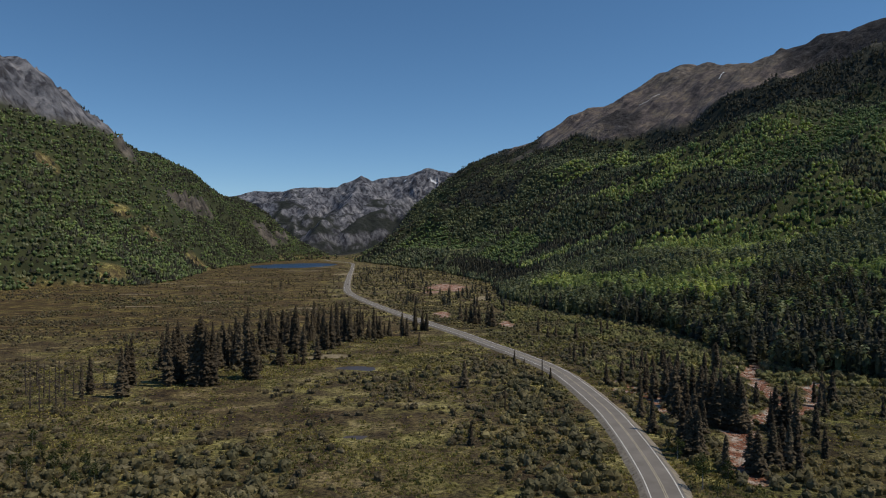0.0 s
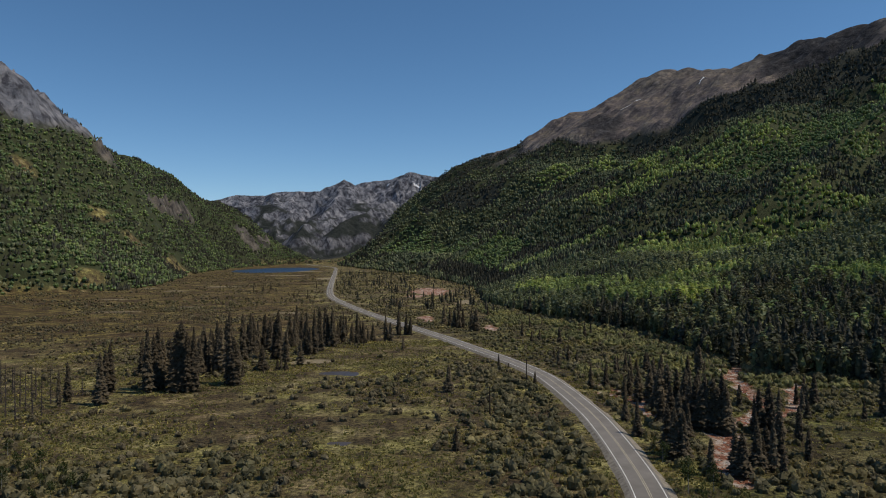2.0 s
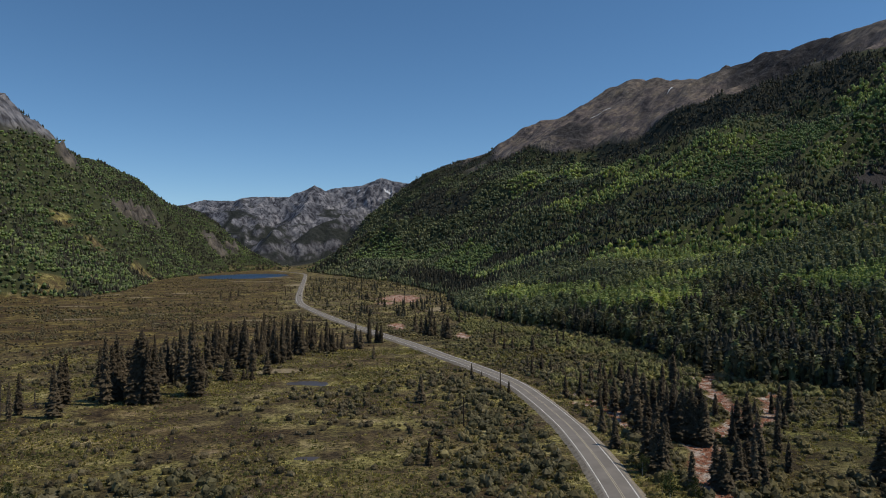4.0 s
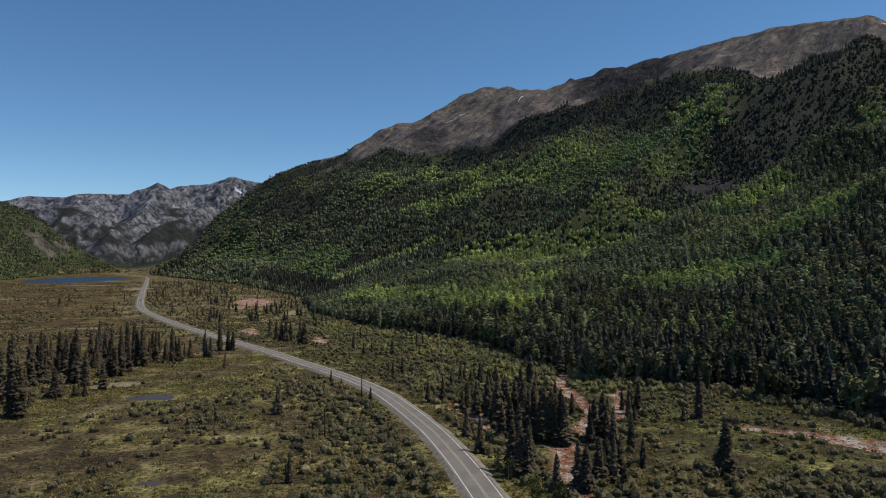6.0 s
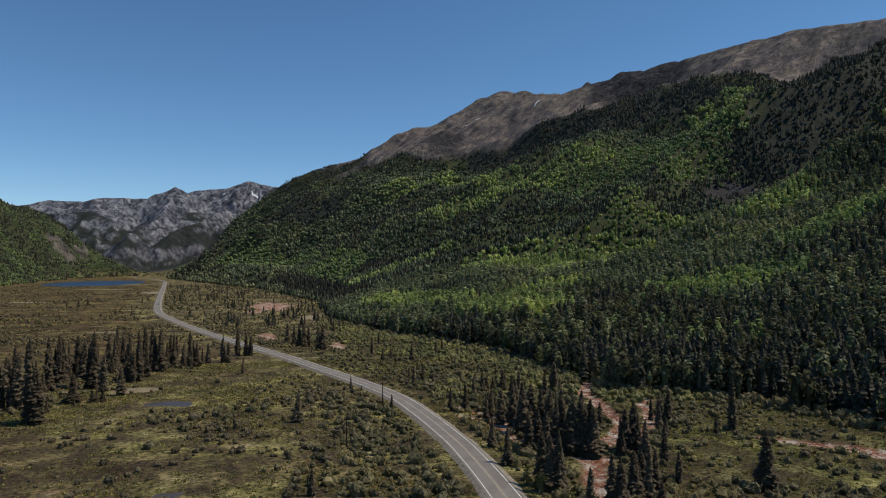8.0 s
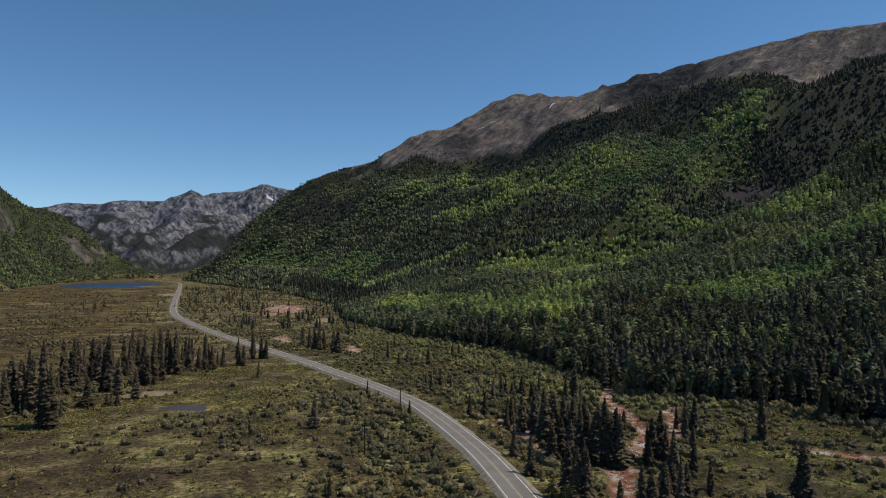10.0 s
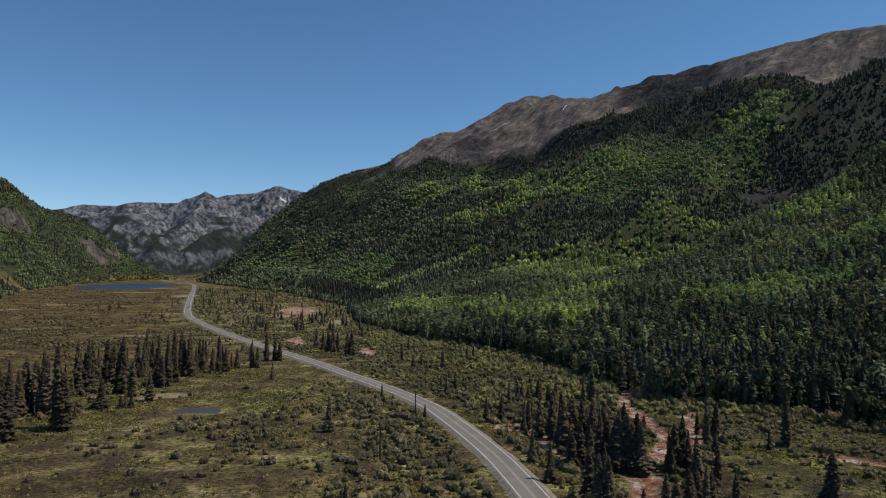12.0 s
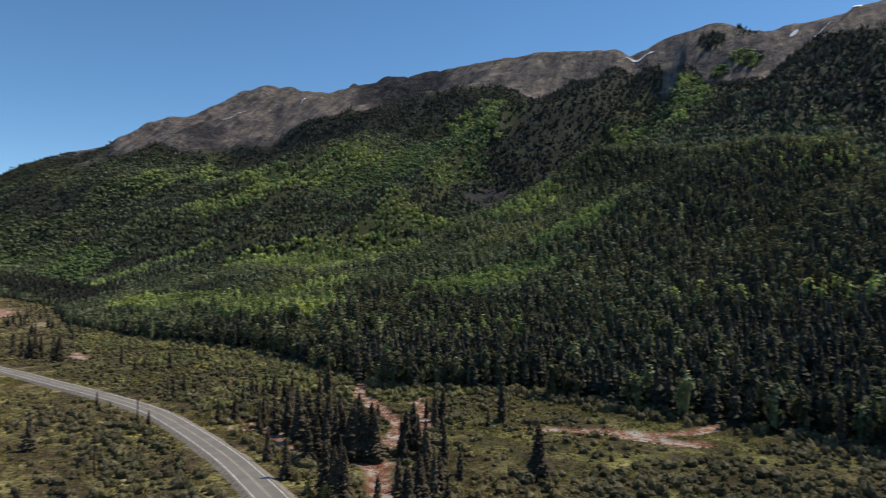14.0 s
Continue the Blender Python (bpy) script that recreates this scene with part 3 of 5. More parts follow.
def build_ground():
    xs = spaced([(-2600, -1200, 40), (-1200, -500, 11), (-500, -150, 9), (-150, 60, 4), (60, 220, 2.2), (220, 250, 4), (250, 900, 9), (900, 1800, 10), (1800, 2600, 40)])
    ys = spaced([(-900, 60, 40), (60, 120, 4), (120, 330, 2.2), (330, 520, 4), (520, 1200, 8), (1200, 3000, 11), (3000, 4700, 11)])
    gx, gy = np.meshgrid(xs, ys)
    x, y = gx.ravel(), gy.ravel()
    z = ground_z(x, y)
    nx, ny = len(xs), len(ys)
    i = (np.arange(ny - 1)[:, None] * nx + np.arange(nx - 1)[None, :]).ravel()
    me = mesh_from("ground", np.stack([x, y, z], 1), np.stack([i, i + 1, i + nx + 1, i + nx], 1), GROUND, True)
    ob = new("ground", me)
    Z = z.reshape(ny, nx)
    slope = np.hypot(np.gradient(Z, ys, axis=0), np.gradient(Z, xs, axis=1)).ravel()
    ins = inside(x, y)
    n1 = fbm(x, y, 150, 4, 14)
    east = x > -300
    alpine = smooth(-25, 45, z + 75 * n1 - treeline(x, y)) * east
    rock = np.maximum(smooth(1.8, 2.3, slope + 0.25 * n1 - 0.7 * (x < -400)) * (z > 60), smooth(640, 760, z + 120 * n1) * 0.5)
    rock = np.maximum(rock, smooth(1.2, 0.7, np.minimum(np.hypot((x - 474) / 18, (y - 607) / 20), np.hypot((x - 424) / 20, (y - 572) / 16)) + 0.6 * n1))
    west_cliff = smooth(335, 375, z + 18 * n1) * (x < -600) * smooth(1900, 1750, y)
    ledges = west_ledges(x, y)
    rock = np.maximum(np.maximum(rock, west_cliff), ledges)
    grey_face = smooth(3330, 3480, y) * smooth(60, -60, x - np.interp(y, [3300, 4150, 4350, 4500], [-330, -100, 60, 600]) + 60 * n1)
    layers = dict(forest=smooth(5, -25, ins + 12 * n1) * smooth(0.8, 1.1, clearings(x, y)) * (1 - 0.8 * smooth(2650, 2900, y) * smooth(30, 5, z)), alpine=alpine, rock=rock,
                  grey=np.maximum(grey_face, west_cliff * 0.9), red=red_mask(x, y),
                  wood_shade=smooth(3330, 3480, y) * smooth(700, 100, x) * smooth(0.14, -0.1, 0.5 * (slope - 0.78) + (z - 245) / 330 + 0.4 * smooth(190, 70, z) + 0.6 * fbm(x, y, 80, 4, 17)), sand=sand_mask(x, y))
    # ground under the dark stands is coloured as if shaded by their trees
    layers["wood_shade"] = np.maximum(layers["wood_shade"], 0.85 * blob(x, y, DARK) * layers["forest"] * (1 - alpine))
    # scar of dark brown rock, its wall's shade painted in with the colour
    scar_shade = smooth(1.25, 0.95, np.hypot((x - 795) / 78, (y - 970) / 86) + 0.3 * n1)
    # shade of the steep flanks below the crest, put in as dark colour
    horn_shade = smooth(1.2, 0.7, np.minimum(np.hypot((x - 1330) / 150, (y - 2280) / 330), np.hypot((x - 680) / 85, (y - 2560) / 130)) + 0.5 * n1)
    layers["sedge"] = smooth(-12, -50, x - np.interp(y, ROAD_LINE[:, 1], ROAD_LINE[:, 0])) * smooth(330, 460, y + 60 * n1) * smooth(-20, 20, ins)
    layers["green"] = smooth(6, 22, x - np.interp(y, ROAD_LINE[:, 1], ROAD_LINE[:, 0])) * smooth(640, 520, y + 60 * n1) * smooth(-20, 20, ins)
    foot_rock = 0.35 * grey_face * smooth(230, 90, z + 90 * n1)
    layers["crag_and_shade"] = np.maximum(foot_rock, np.maximum(np.maximum(scar_shade, horn_shade * alpine), 0.35 * ledges))
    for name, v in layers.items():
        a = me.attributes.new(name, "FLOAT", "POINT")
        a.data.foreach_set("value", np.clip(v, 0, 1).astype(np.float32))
    tagged(ob, "wide mountain valley of meadow, forest floor and bare rock", "ground", kind="structure")
    return ob


build_ground()


def build_water(name, cx, cy, rx, ry, z, mat, label):
    n = 48
    a = np.linspace(0, 2 * math.pi, n, endpoint=False)
    ring = np.stack([cx + 1.2 * rx * np.cos(a), cy + 1.2 * ry * np.sin(a), np.full(n, z)], 1)
    faces = [(n, k, (k + 1) % n) for k in range(n)]
    ob = new(name, mesh_from(name, np.vstack([ring, [[cx, cy, z]]]), faces, mat))
    return tagged(ob, label, "water", kind="structure")


build_water("water", -455, 2190, 105, 235, -6.2, LAKE, "blue mountain lake at the valley's end")
build_water("water", -34, 281, 12, 9, 0.05, POND, "small shallow pond in the meadow")
build_water("water", -19, 166, 3.2, 2.0, float(ground_z(-19, 166)[0]) + 0.45, POND, "small muddy pool among willow shrubs")


# ---------- snow left in the gullies ----------
SNOW = plain("old_snow", [(0.3, (0.62, 0.64, 0.68)), (0.7, (0.82, 0.83, 0.85))], 12, 0.6)
for line, wide in (([(962, 2704), (989, 2697)], 9), ([(1016, 2491), (1055, 2530), (1099, 2566)], 6), ([(779, 2676), (820, 2676), (861, 2675)], 5),
                   ([(-67, 4547), (-39, 4532), (-3, 4508)], 14), ([(-229, 4538), (-210, 4535)], 10), ([(1362, 1205), (1366, 1169), (1394, 1143)], 10),
                   ([(1438, 697), (1470, 700), (1500, 706)], 16), ([(1465, 836), (1491, 833)], 10), ([(1446, 774), (1465, 767), (1485, 759)], 6)):
    p = spline(line, 6.0)
    d = np.gradient(p, axis=0)
    d /= np.hypot(d[:, 0], d[:, 1])[:, None]
    half = wide / 2 * np.sin(np.linspace(0.25, 2.9, len(p)))[:, None] * np.array([[random.uniform(0.7, 1.2)] for _ in p])
    v = []
    for k in (-1.0, 0.0, 1.0):
        q = p + np.stack([d[:, 1], -d[:, 0]], 1) * half * k
        v.append(np.column_stack([q, ground_z(q[:, 0], q[:, 1]) + (2.5 if k == 0 else 1.8)]))
    n = len(p)
    i = np.arange(n - 1)
    f = np.concatenate([np.stack([i, i + n, i + n + 1, i + 1], 1), np.stack([i + n, i + 2 * n, i + 2 * n + 1, i + n + 1], 1)])
    tagged(new("snow_patch", mesh_from("snow_patch", np.concatenate(v), f, SNOW, True)), "thin strip of old snow in a mountain gully", "snow", kind="stuff")


# ---------- road ----------
def strip(line, lo, hi, z, mat, name, drop=0.0, ragged=0.0):
    """A ribbon beside a plan line, from lo to hi metres to its right, at height z over the valley floor."""
    d = np.gradient(line, axis=0)
    d /= np.hypot(d[:, 0], d[:, 1])[:, None]
    nrm = np.stack([d[:, 1], -d[:, 0]], 1)
    base = floor_z(line[:, 0], line[:, 1]) + z
    a, b = line + nrm * lo, line + nrm * (hi + ragged * vnoise(line[:, 0] / 7, line[:, 1] / 7, 5)[:, None])
    v = np.concatenate([np.column_stack([a, base]), np.column_stack([b, base - drop])])
    n = len(line)
    i = np.arange(n - 1)
    return mesh_from(name, v, np.stack([i, i + n, i + n + 1, i + 1], 1), mat, True)


def build_road():
    road = tagged(new("road"), "two-lane grey asphalt highway curving along the valley", "road", kind="structure")
    part("carriageway", strip(ROAD_LINE, -4.0, 4.0, 0.75, ASPHALT, "carriageway"), road)
    part("shoulder", strip(ROAD_LINE, 4.0, 6.3, 0.74, GRAVEL, "shoulder", 1.1, 0.6), road)
    part("shoulder", strip(ROAD_LINE, -4.0, -6.3, 0.74, GRAVEL, "shoulder", 1.1, 0.6), road)
    for side in (-1, 1):
        part("edge_line", strip(ROAD_LINE, side * 3.3 - 0.12, side * 3.3 + 0.12, 0.757, PAINT, "edge_line"), road)
        part("centre_line", strip(ROAD_LINE, side * 0.2 - 0.09, side * 0.2 + 0.09, 0.757, YELLOW, "centre_line"), road)


build_road()


# ---------- forests ----------
def template_conifer(rng):
    """Three ragged skirts, unit height."""
    v, f = [], []
    for z0, z1, r in ((0.04, 0.5, 0.2), (0.28, 0.76, 0.15), (0.55, 1.0, 0.09)):
        n = 5
        o = len(v)
        a0 = rng.uniform(0, 6)
        for k in range(n):
            a = a0 + k * 2 * math.pi / n
            q = r * rng.uniform(0.65, 1.2)
            v.append((q * math.cos(a), q * math.sin(a), z0 + rng.uniform(-0.04, 0.04)))
        v.append((rng.uniform(-0.01, 0.01), 0, z1))
        f += [(o + k, o + (k + 1) % n, o + n) for k in range(n)]
    return np.array(v), np.array(f)


def ico():
    bm = bmesh.new()
    bmesh.ops.create_icosphere(bm, subdivisions=1, radius=1)
    v = np.array([p.co for p in bm.verts])
    f = np.array([[q.index for q in p.verts] for p in bm.faces])
    bm.free()
    return v, f


ICO_V, ICO_F = ico()


def template_round(rng, lumps, leaves=0, size=0.1):
    """Uneven lumps with loose leaf clumps standing out of them."""
    v, f = [], []
    for cx, cy, cz, r, h in lumps:
        jit = np.array([[rng.uniform(0.7, 1.25)] for _ in ICO_V])
        f.append(ICO_F + sum(len(a) for a in v))
        v.append(ICO_V * jit * (r, r, h) + (cx, cy, cz))
    for k in range(leaves):
        cx, cy, cz, r, h = rng.choice(lumps)
        d = Vector((rng.gauss(0, 1), rng.gauss(0, 1), rng.gauss(0.3, 1))).normalized()
        q = rng.uniform(0.9, 1.2)
        c = np.array((cx + d.x * r * q, cy + d.y * r * q, max(0.02, cz + d.z * h * q)))
        f.append(np.array([[0, 1, 2]]) + sum(len(a) for a in v))
        v.append(c + np.array([[rng.uniform(-size, size) for _ in range(3)] for _ in range(3)]))
    return np.concatenate(v), np.concatenate(f)


def scatter(name, templates, x, y, z, height, width, mat, label, category, seed):
    """Many plants joined into one mesh."""
    rs = np.random.RandomState(seed)
    pick = rs.randint(0, len(templates), len(x))
    turn = rs.uniform(0, 2 * math.pi, len(x))
    vs, fs, off = [], [], 0
    for k, (tv, tf) in enumerate(templates):
        i = np.nonzero(pick == k)[0]
        if not len(i):
            continue
        c, s = np.cos(turn[i])[:, None], np.sin(turn[i])[:, None]
        w = width[i][:, None]
        px = (tv[None, :, 0] * c - tv[None, :, 1] * s) * w + x[i][:, None]
        py = (tv[None, :, 0] * s + tv[None, :, 1] * c) * w + y[i][:, None]
        pz = tv[None, :, 2] * height[i][:, None] + z[i][:, None]
        vs.append(np.stack([px, py, pz], 2).reshape(-1, 3))
        fs.append((tf[None] + (off + np.arange(len(i)) * len(tv))[:, None, None]).reshape(-1, 3))
        off += len(i) * len(tv)
    ob = new(name, mesh_from(name, np.concatenate(vs), np.concatenate(fs), mat))
    return tagged(ob, label, category, kind="stuff")


def jittered(x0, x1, y0, y1, step, rs):
    gx, gy = np.meshgrid(np.arange(x0, x1, step), np.arange(y0, y1, step))
    x, y = gx.ravel(), gy.ravel()
    return x + rs.uniform(-0.5, 0.5, len(x)) * step, y + rs.uniform(-0.5, 0.5, len(x)) * step


rng = random.Random(4)
CONIFERS = [template_conifer(rng) for _ in range(6)]


def leaf(rng, c, out, size):
    """A leaf clump that lies on its crown's outside."""
    out = (Vector(out).normalized() + Vector((rng.gauss(0, 0.35), rng.gauss(0, 0.35), rng.gauss(0.1, 0.3)))).normalized()
    u = out.orthogonal().normalized()
    w, a = out.cross(u), rng.uniform(0, 6.283)
    return [tuple(Vector(c) + (u * math.cos(a + k * 2.1) + w * math.sin(a + k * 2.1)) * size * rng.uniform(0.8, 1.5)) for k in range(3)]


def template_aspen(rng, leaves, size):
    """An upright egg-shaped crown of loose leaf clumps, unit height."""
    v, f = [], []
    low, full = rng.uniform(0.12, 0.25), rng.uniform(0.17, 0.23)
    for k in range(leaves):
        z = rng.uniform(0, 1) ** 0.8
        q = full * math.sin(math.pi * min(1, 0.12 + 0.88 * z) ** 0.9) ** 0.6 * rng.uniform(0.6, 1.1)
        a = rng.uniform(0, 6.283)
        c = (q * math.cos(a), q * math.sin(a), low + (0.97 - low) * z)
        o = len(v)
        v += leaf(rng, c, (c[0], c[1], 0.45 * (c[2] - 0.5)), size)
        f.append((o, o + 1, o + 2))
    return np.array(v), np.array(f)


def solid_crown(rng, v, f, cx, cy, h, wide, sides=5):
    """A closed, uneven egg of foliage from low on the stem to the tip."""
    o, a0 = len(v), rng.uniform(0, 6)
    for z, q in ((0.16, 0.62), (0.55, 1.0)):
        for j in range(sides):
            a = a0 + (j + 0.5 * (z > 0.3)) * 2 * math.pi / sides
            w = wide * q * rng.uniform(0.7, 1.2)
            v.append((cx + w * math.cos(a), cy + w * math.sin(a), h * (z + rng.uniform(-0.07, 0.07))))
    v.append((cx + rng.uniform(-0.3, 0.3) * wide, cy + rng.uniform(-0.3, 0.3) * wide, h))
    for j in range(sides):
        k = (j + 1) % sides
        f += [(o + j, o + k, o + sides + j), (o + k, o + sides + k, o + sides + j), (o + sides + j, o + sides + k, o + 2 * sides)]


def template_leafy(rng, leaves, size, heart):
    """A solid heart of foliage under a coat of loose leaf clumps, unit height."""
    v, f = [], []
    solid_crown(rng, v, f, 0, 0, 0.88, heart * rng.uniform(0.85, 1.1), 6)
    lv, lf = template_aspen(rng, leaves, size)
    return np.concatenate([np.array(v), lv]), np.concatenate([np.array(f), lf + len(v)])


ROUNDS_NEAR = [template_leafy(rng, 54, 0.066, 0.105) for _ in range(8)]
ROUNDS_MID = [template_leafy(rng, 13, 0.085, 0.14) for _ in range(8)]


def clump(rng, crowns, lean, top):
    """A few small crowns side by side, spread over a unit square."""
    v, f = [], []
    for k in range(crowns):
        cx, cy, h = rng.uniform(-0.5, 0.5), rng.uniform(-0.5, 0.5), rng.uniform(0.7, 1.0)
        o, n = len(v), 4
        a0 = rng.uniform(0, 6)
        for ring, (z, q) in enumerate(((0.1, lean * 0.7), (top, lean))):
            for j in range(n):
                a = a0 + (j + 0.5 * ring) * 2 * math.pi / n
                w = q * rng.uniform(0.75, 1.2)
                v.append((cx + w * math.cos(a), cy + w * math.sin(a), z * h + rng.uniform(-0.05, 0.05)))
        v.append((cx + rng.uniform(-0.03, 0.03), cy, h))
        for j in range(n):
            p = (j + 1) % n
            f += [(o + j, o + p, o + n + j), (o + n + j, o + n + p, o + 2 * n)]
    return np.array(v), np.array(f)


def leafy_clump(rng, crowns):
    """A few aspen crowns side by side, spread over a unit square."""
    v, f = [], []
    for k in range(crowns):
        solid_crown(rng, v, f, rng.uniform(-0.5, 0.5), rng.uniform(-0.5, 0.5), rng.uniform(0.65, 1.0), rng.uniform(0.15, 0.24))
    return np.array(v), np.array(f)


ROUNDS = [leafy_clump(rng, 3) for _ in range(12)]
CONIFER_CLUMPS = [clump(rng, 3, 0.2, 0.3) for _ in range(8)]


def template_bush(rng, lumps, leaves, size):
    """Rounded lumps of foliage under loose leafy sprays, unit height."""
    v, f, tops = [], [], []
    for k in range(lumps):
        cx, cy, h, q = rng.uniform(-0.28, 0.28) * (lumps > 1), rng.uniform(-0.28, 0.28) * (lumps > 1), rng.uniform(0.6, 0.92), rng.uniform(0.24, 0.36)
        tops.append((cx, cy, h, q))
        o, a0 = len(v), rng.uniform(0, 6)
        for z, r in ((0.05, 0.85), (0.6, 0.95)):
            for j in range(5):
                a, w = a0 + (j + 0.5 * (z > 0.3)) * 1.2566, q * r * rng.uniform(0.75, 1.2)
                v.append((cx + w * math.cos(a), cy + w * math.sin(a), h * (z + rng.uniform(-0.08, 0.08))))
        v.append((cx + rng.uniform(-0.1, 0.1), cy + rng.uniform(-0.1, 0.1), h))
        for j in range(5):
            m = (j + 1) % 5
            f += [(o + j, o + m, o + 5 + j), (o + m, o + 5 + m, o + 5 + j), (o + 5 + j, o + 5 + m, o + 10)]
    for k in range(leaves):
        cx, cy, h, q = rng.choice(tops)
        d = Vector((rng.gauss(0, 1), rng.gauss(0, 1), abs(rng.gauss(0.2, 0.8)))).normalized() * rng.uniform(0.9, 1.15)
        c = (cx + d.x * q, cy + d.y * q, max(0.06, h * (0.4 + 0.62 * d.z)))
        o = len(v)
        v += leaf(rng, c, d, size)
        f.append((o, o + 1, o + 2))
    return np.array(v), np.array(f)


SHRUBS = [template_bush(rng, 3, 22, 0.09) for _ in range(8)]
LOW_SHRUBS = [template_bush(rng, 1, 8, 0.14) for _ in range(8)]
SHRUBS_FAR = [template_bush(rng, 1, 7, 0.15) for _ in range(8)]


def aspen_share(x, y, z):
    patch = fbm(0.5 * x + 0.3 * y, y - 0.55 * x, 170, 3, 31) + 0.5 * fbm(x, y, 55, 3, 33)
    a = 0.4 + 0.52 * smooth(-0.35, 0.1, patch) - 0.15 * (x < -300)
    a = np.maximum(a * smooth(440, 340, z), 0.97 * np.maximum(blob(x, y, GROVES), blob(x, y, EVEN)))
    a = a * (1 - np.where(y < 700, 0.75, 0.95) * blob(x, y, DARK))
    return a


def build_forest(seed, x0, x1, y0, y1, step, keep):
    rs = np.random.RandomState(seed)
    x, y = jittered(x0, x1, y0, y1, step, rs)
    ok = keep(x, y)
    x, y = x[ok], y[ok]
    z = ground_z(x, y)
    e = 6.0
    slope = np.hypot(ground_z(x + e, y) - z, ground_z(x, y + e) - z) / e
    n1 = fbm(x, y, 150, 4, 14)
    ok = (z + 75 * n1 < treeline(x, y) + rs.uniform(-40, 40, len(x))) & (slope < np.where(x < -400, 1.6, 2.2))
    ok &= (np.hypot((x - 795) / 72, (y - 970) / 80) + 0.3 * n1 > 1) | (rs.uniform(0, 1, len(x)) < 0.12)
    ok &= (np.minimum(np.hypot((x - 470) / 16, (y - 603) / 18), np.hypot((x - 421) / 18, (y - 568) / 14)) > 1) | (rs.uniform(0, 1, len(x)) < 0.3)
    ok &= (west_ledges(x, y) < 0.5) | (rs.uniform(0, 1, len(x)) < 0.3)
    ok &= (clearings(x, y) > 1) | (rs.uniform(0, 1, len(x)) < 0.1)
    thin = fbm(x, y, 110, 3, 61)
    ok &= rs.uniform(0, 1, len(x)) < 1.0 - 0.3 * smooth(0.25, 0.5, thin) * smooth(700, 1100, y) * (1 - blob(x, y, DARK))
    ok &= ~((x < -600) & (z + 18 * n1 > 345) & (y < 1830))
    x, y, z = x[ok], y[ok], z[ok]
    asp = rs.uniform(0, 1, len(x)) < aspen_share(x, y, z)
    return x, y, z, asp, rs


fx, fy, fz, fa, fs, fw = [], [], [], [], [], []
for seed, box, step, size, keep in (
        (1, (60, 800, 80, 900), 5.0, 1.15, lambda x, y: (inside(x, y) < 2)),
        (2, (0, 900, 900, 1700), 8.6, 1.0, lambda x, y: (inside(x, y) < 2)),
        (3, (800, 1480, 0, 1700), 11.0, 1.1, lambda x, y: (inside(x, y) < 2)),
        (4, (-350, 1250, 1700, 3200), 14.0, 1.25, lambda x, y: (inside(x, y) < 2)),
        (6, (-350, 520, 3200, 4350), 16.0, 1.25, lambda x, y: (inside(x, y) < 2) & (x > np.interp(y, [3200, 4150, 4350], [-350, -80, 40]))),
        (5, (-1000, -380, 800, 3200), 10.5, 1.05, lambda x, y: (inside(x, y) < 0))):
    a = build_forest(seed, *box, step, keep)
    fx.append(a[0]), fy.append(a[1]), fz.append(a[2]), fa.append(a[3]), fs.append(np.full(len(a[0]), size)), fw.append(np.full(len(a[0]), step))
fx, fy, fz, fa, fs, fw = (np.concatenate(v) for v in (fx, fy, fz, fa, fs, fw))
rs = np.random.RandomState(9)
edge = smooth(-90, -30, inside(fx, fy)) * (fx > 0) * (fy < 600)
hh = rs.uniform(6.5, 12.5, len(fx)) * fs * (1 + 0.25 * edge)
con, asp = ~fa, fa


def template_spruce(rng):
    """Whorls of short boughs, unit height, for trees seen from a few hundred metres."""
    v, f = [], []
    full = rng.uniform(0.13, 0.18)
    for t in range(17):
        z = 0.03 + 0.93 * t / 17
        reach = full * (1 - z) ** 0.7 * rng.uniform(0.75, 1.15) + 0.008
        a0 = rng.uniform(0, 6)
        for k in range(5):
            a = a0 + k * 2 * math.pi / 5 + rng.uniform(-0.3, 0.3)
            q = reach * rng.uniform(0.6, 1.25)
            c, s = math.cos(a), math.sin(a)
            wide, o = q * 0.62, len(v)
            v += [(0, 0, z + 0.12), (q * c - wide * s, q * s + wide * c, z + rng.uniform(-0.02, 0.02)), (q * c + wide * s, q * s - wide * c, z + rng.uniform(-0.02, 0.02))]
            f.append((o, o + 1, o + 2))
    return np.array(v), np.array(f)


FINE_SPRUCES = [template_spruce(rng) for _ in range(6)]
near = con & (inside(fx, fy) > -110) & (fx > 0) & (fy < 620)
con &= ~near
lone = con & (fw < 6)
con &= ~lone
dull = lone & (fx > 240) & (rs.uniform(0, 1, len(fx)) < 0.5)
lone &= ~dull
scatter("conifer_forest", FINE_SPRUCES, fx[near], fy[near], fz[near] - 0.4, hh[near] * 1.0, hh[near] * 1.4, SPRUCE, "dark spruces along the foot of the mountain", "forest", 6)
scatter("conifer_forest", CONIFERS, fx[lone], fy[lone], fz[lone] - 0.5, hh[lone] * 1.0, hh[lone] * 1.35, SPRUCE, "dark spruces among aspens on the lower slope", "forest", 1)
scatter("conifer_forest", CONIFER_CLUMPS, fx[con], fy[con], fz[con] - 0.5, hh[con] * 1.15, fw[con] * 1.3, SPRUCE, "dense dark spruce forest on the mountain slopes", "forest", 9)
close = (inside(fx, fy) > -130) & (fx > 0) & (fy < 620)
scatter("aspen_forest", ROUNDS_MID, fx[dull], fy[dull], fz[dull] - 0.4, hh[dull] * 1.1, hh[dull] * 1.15, SHADED_ASPEN, "dull grey-green aspens among spruces, coloured as in shade", "forest", 11)
young = blob(fx, fy, GROVES) > rs.uniform(0.25, 0.75, len(fx))
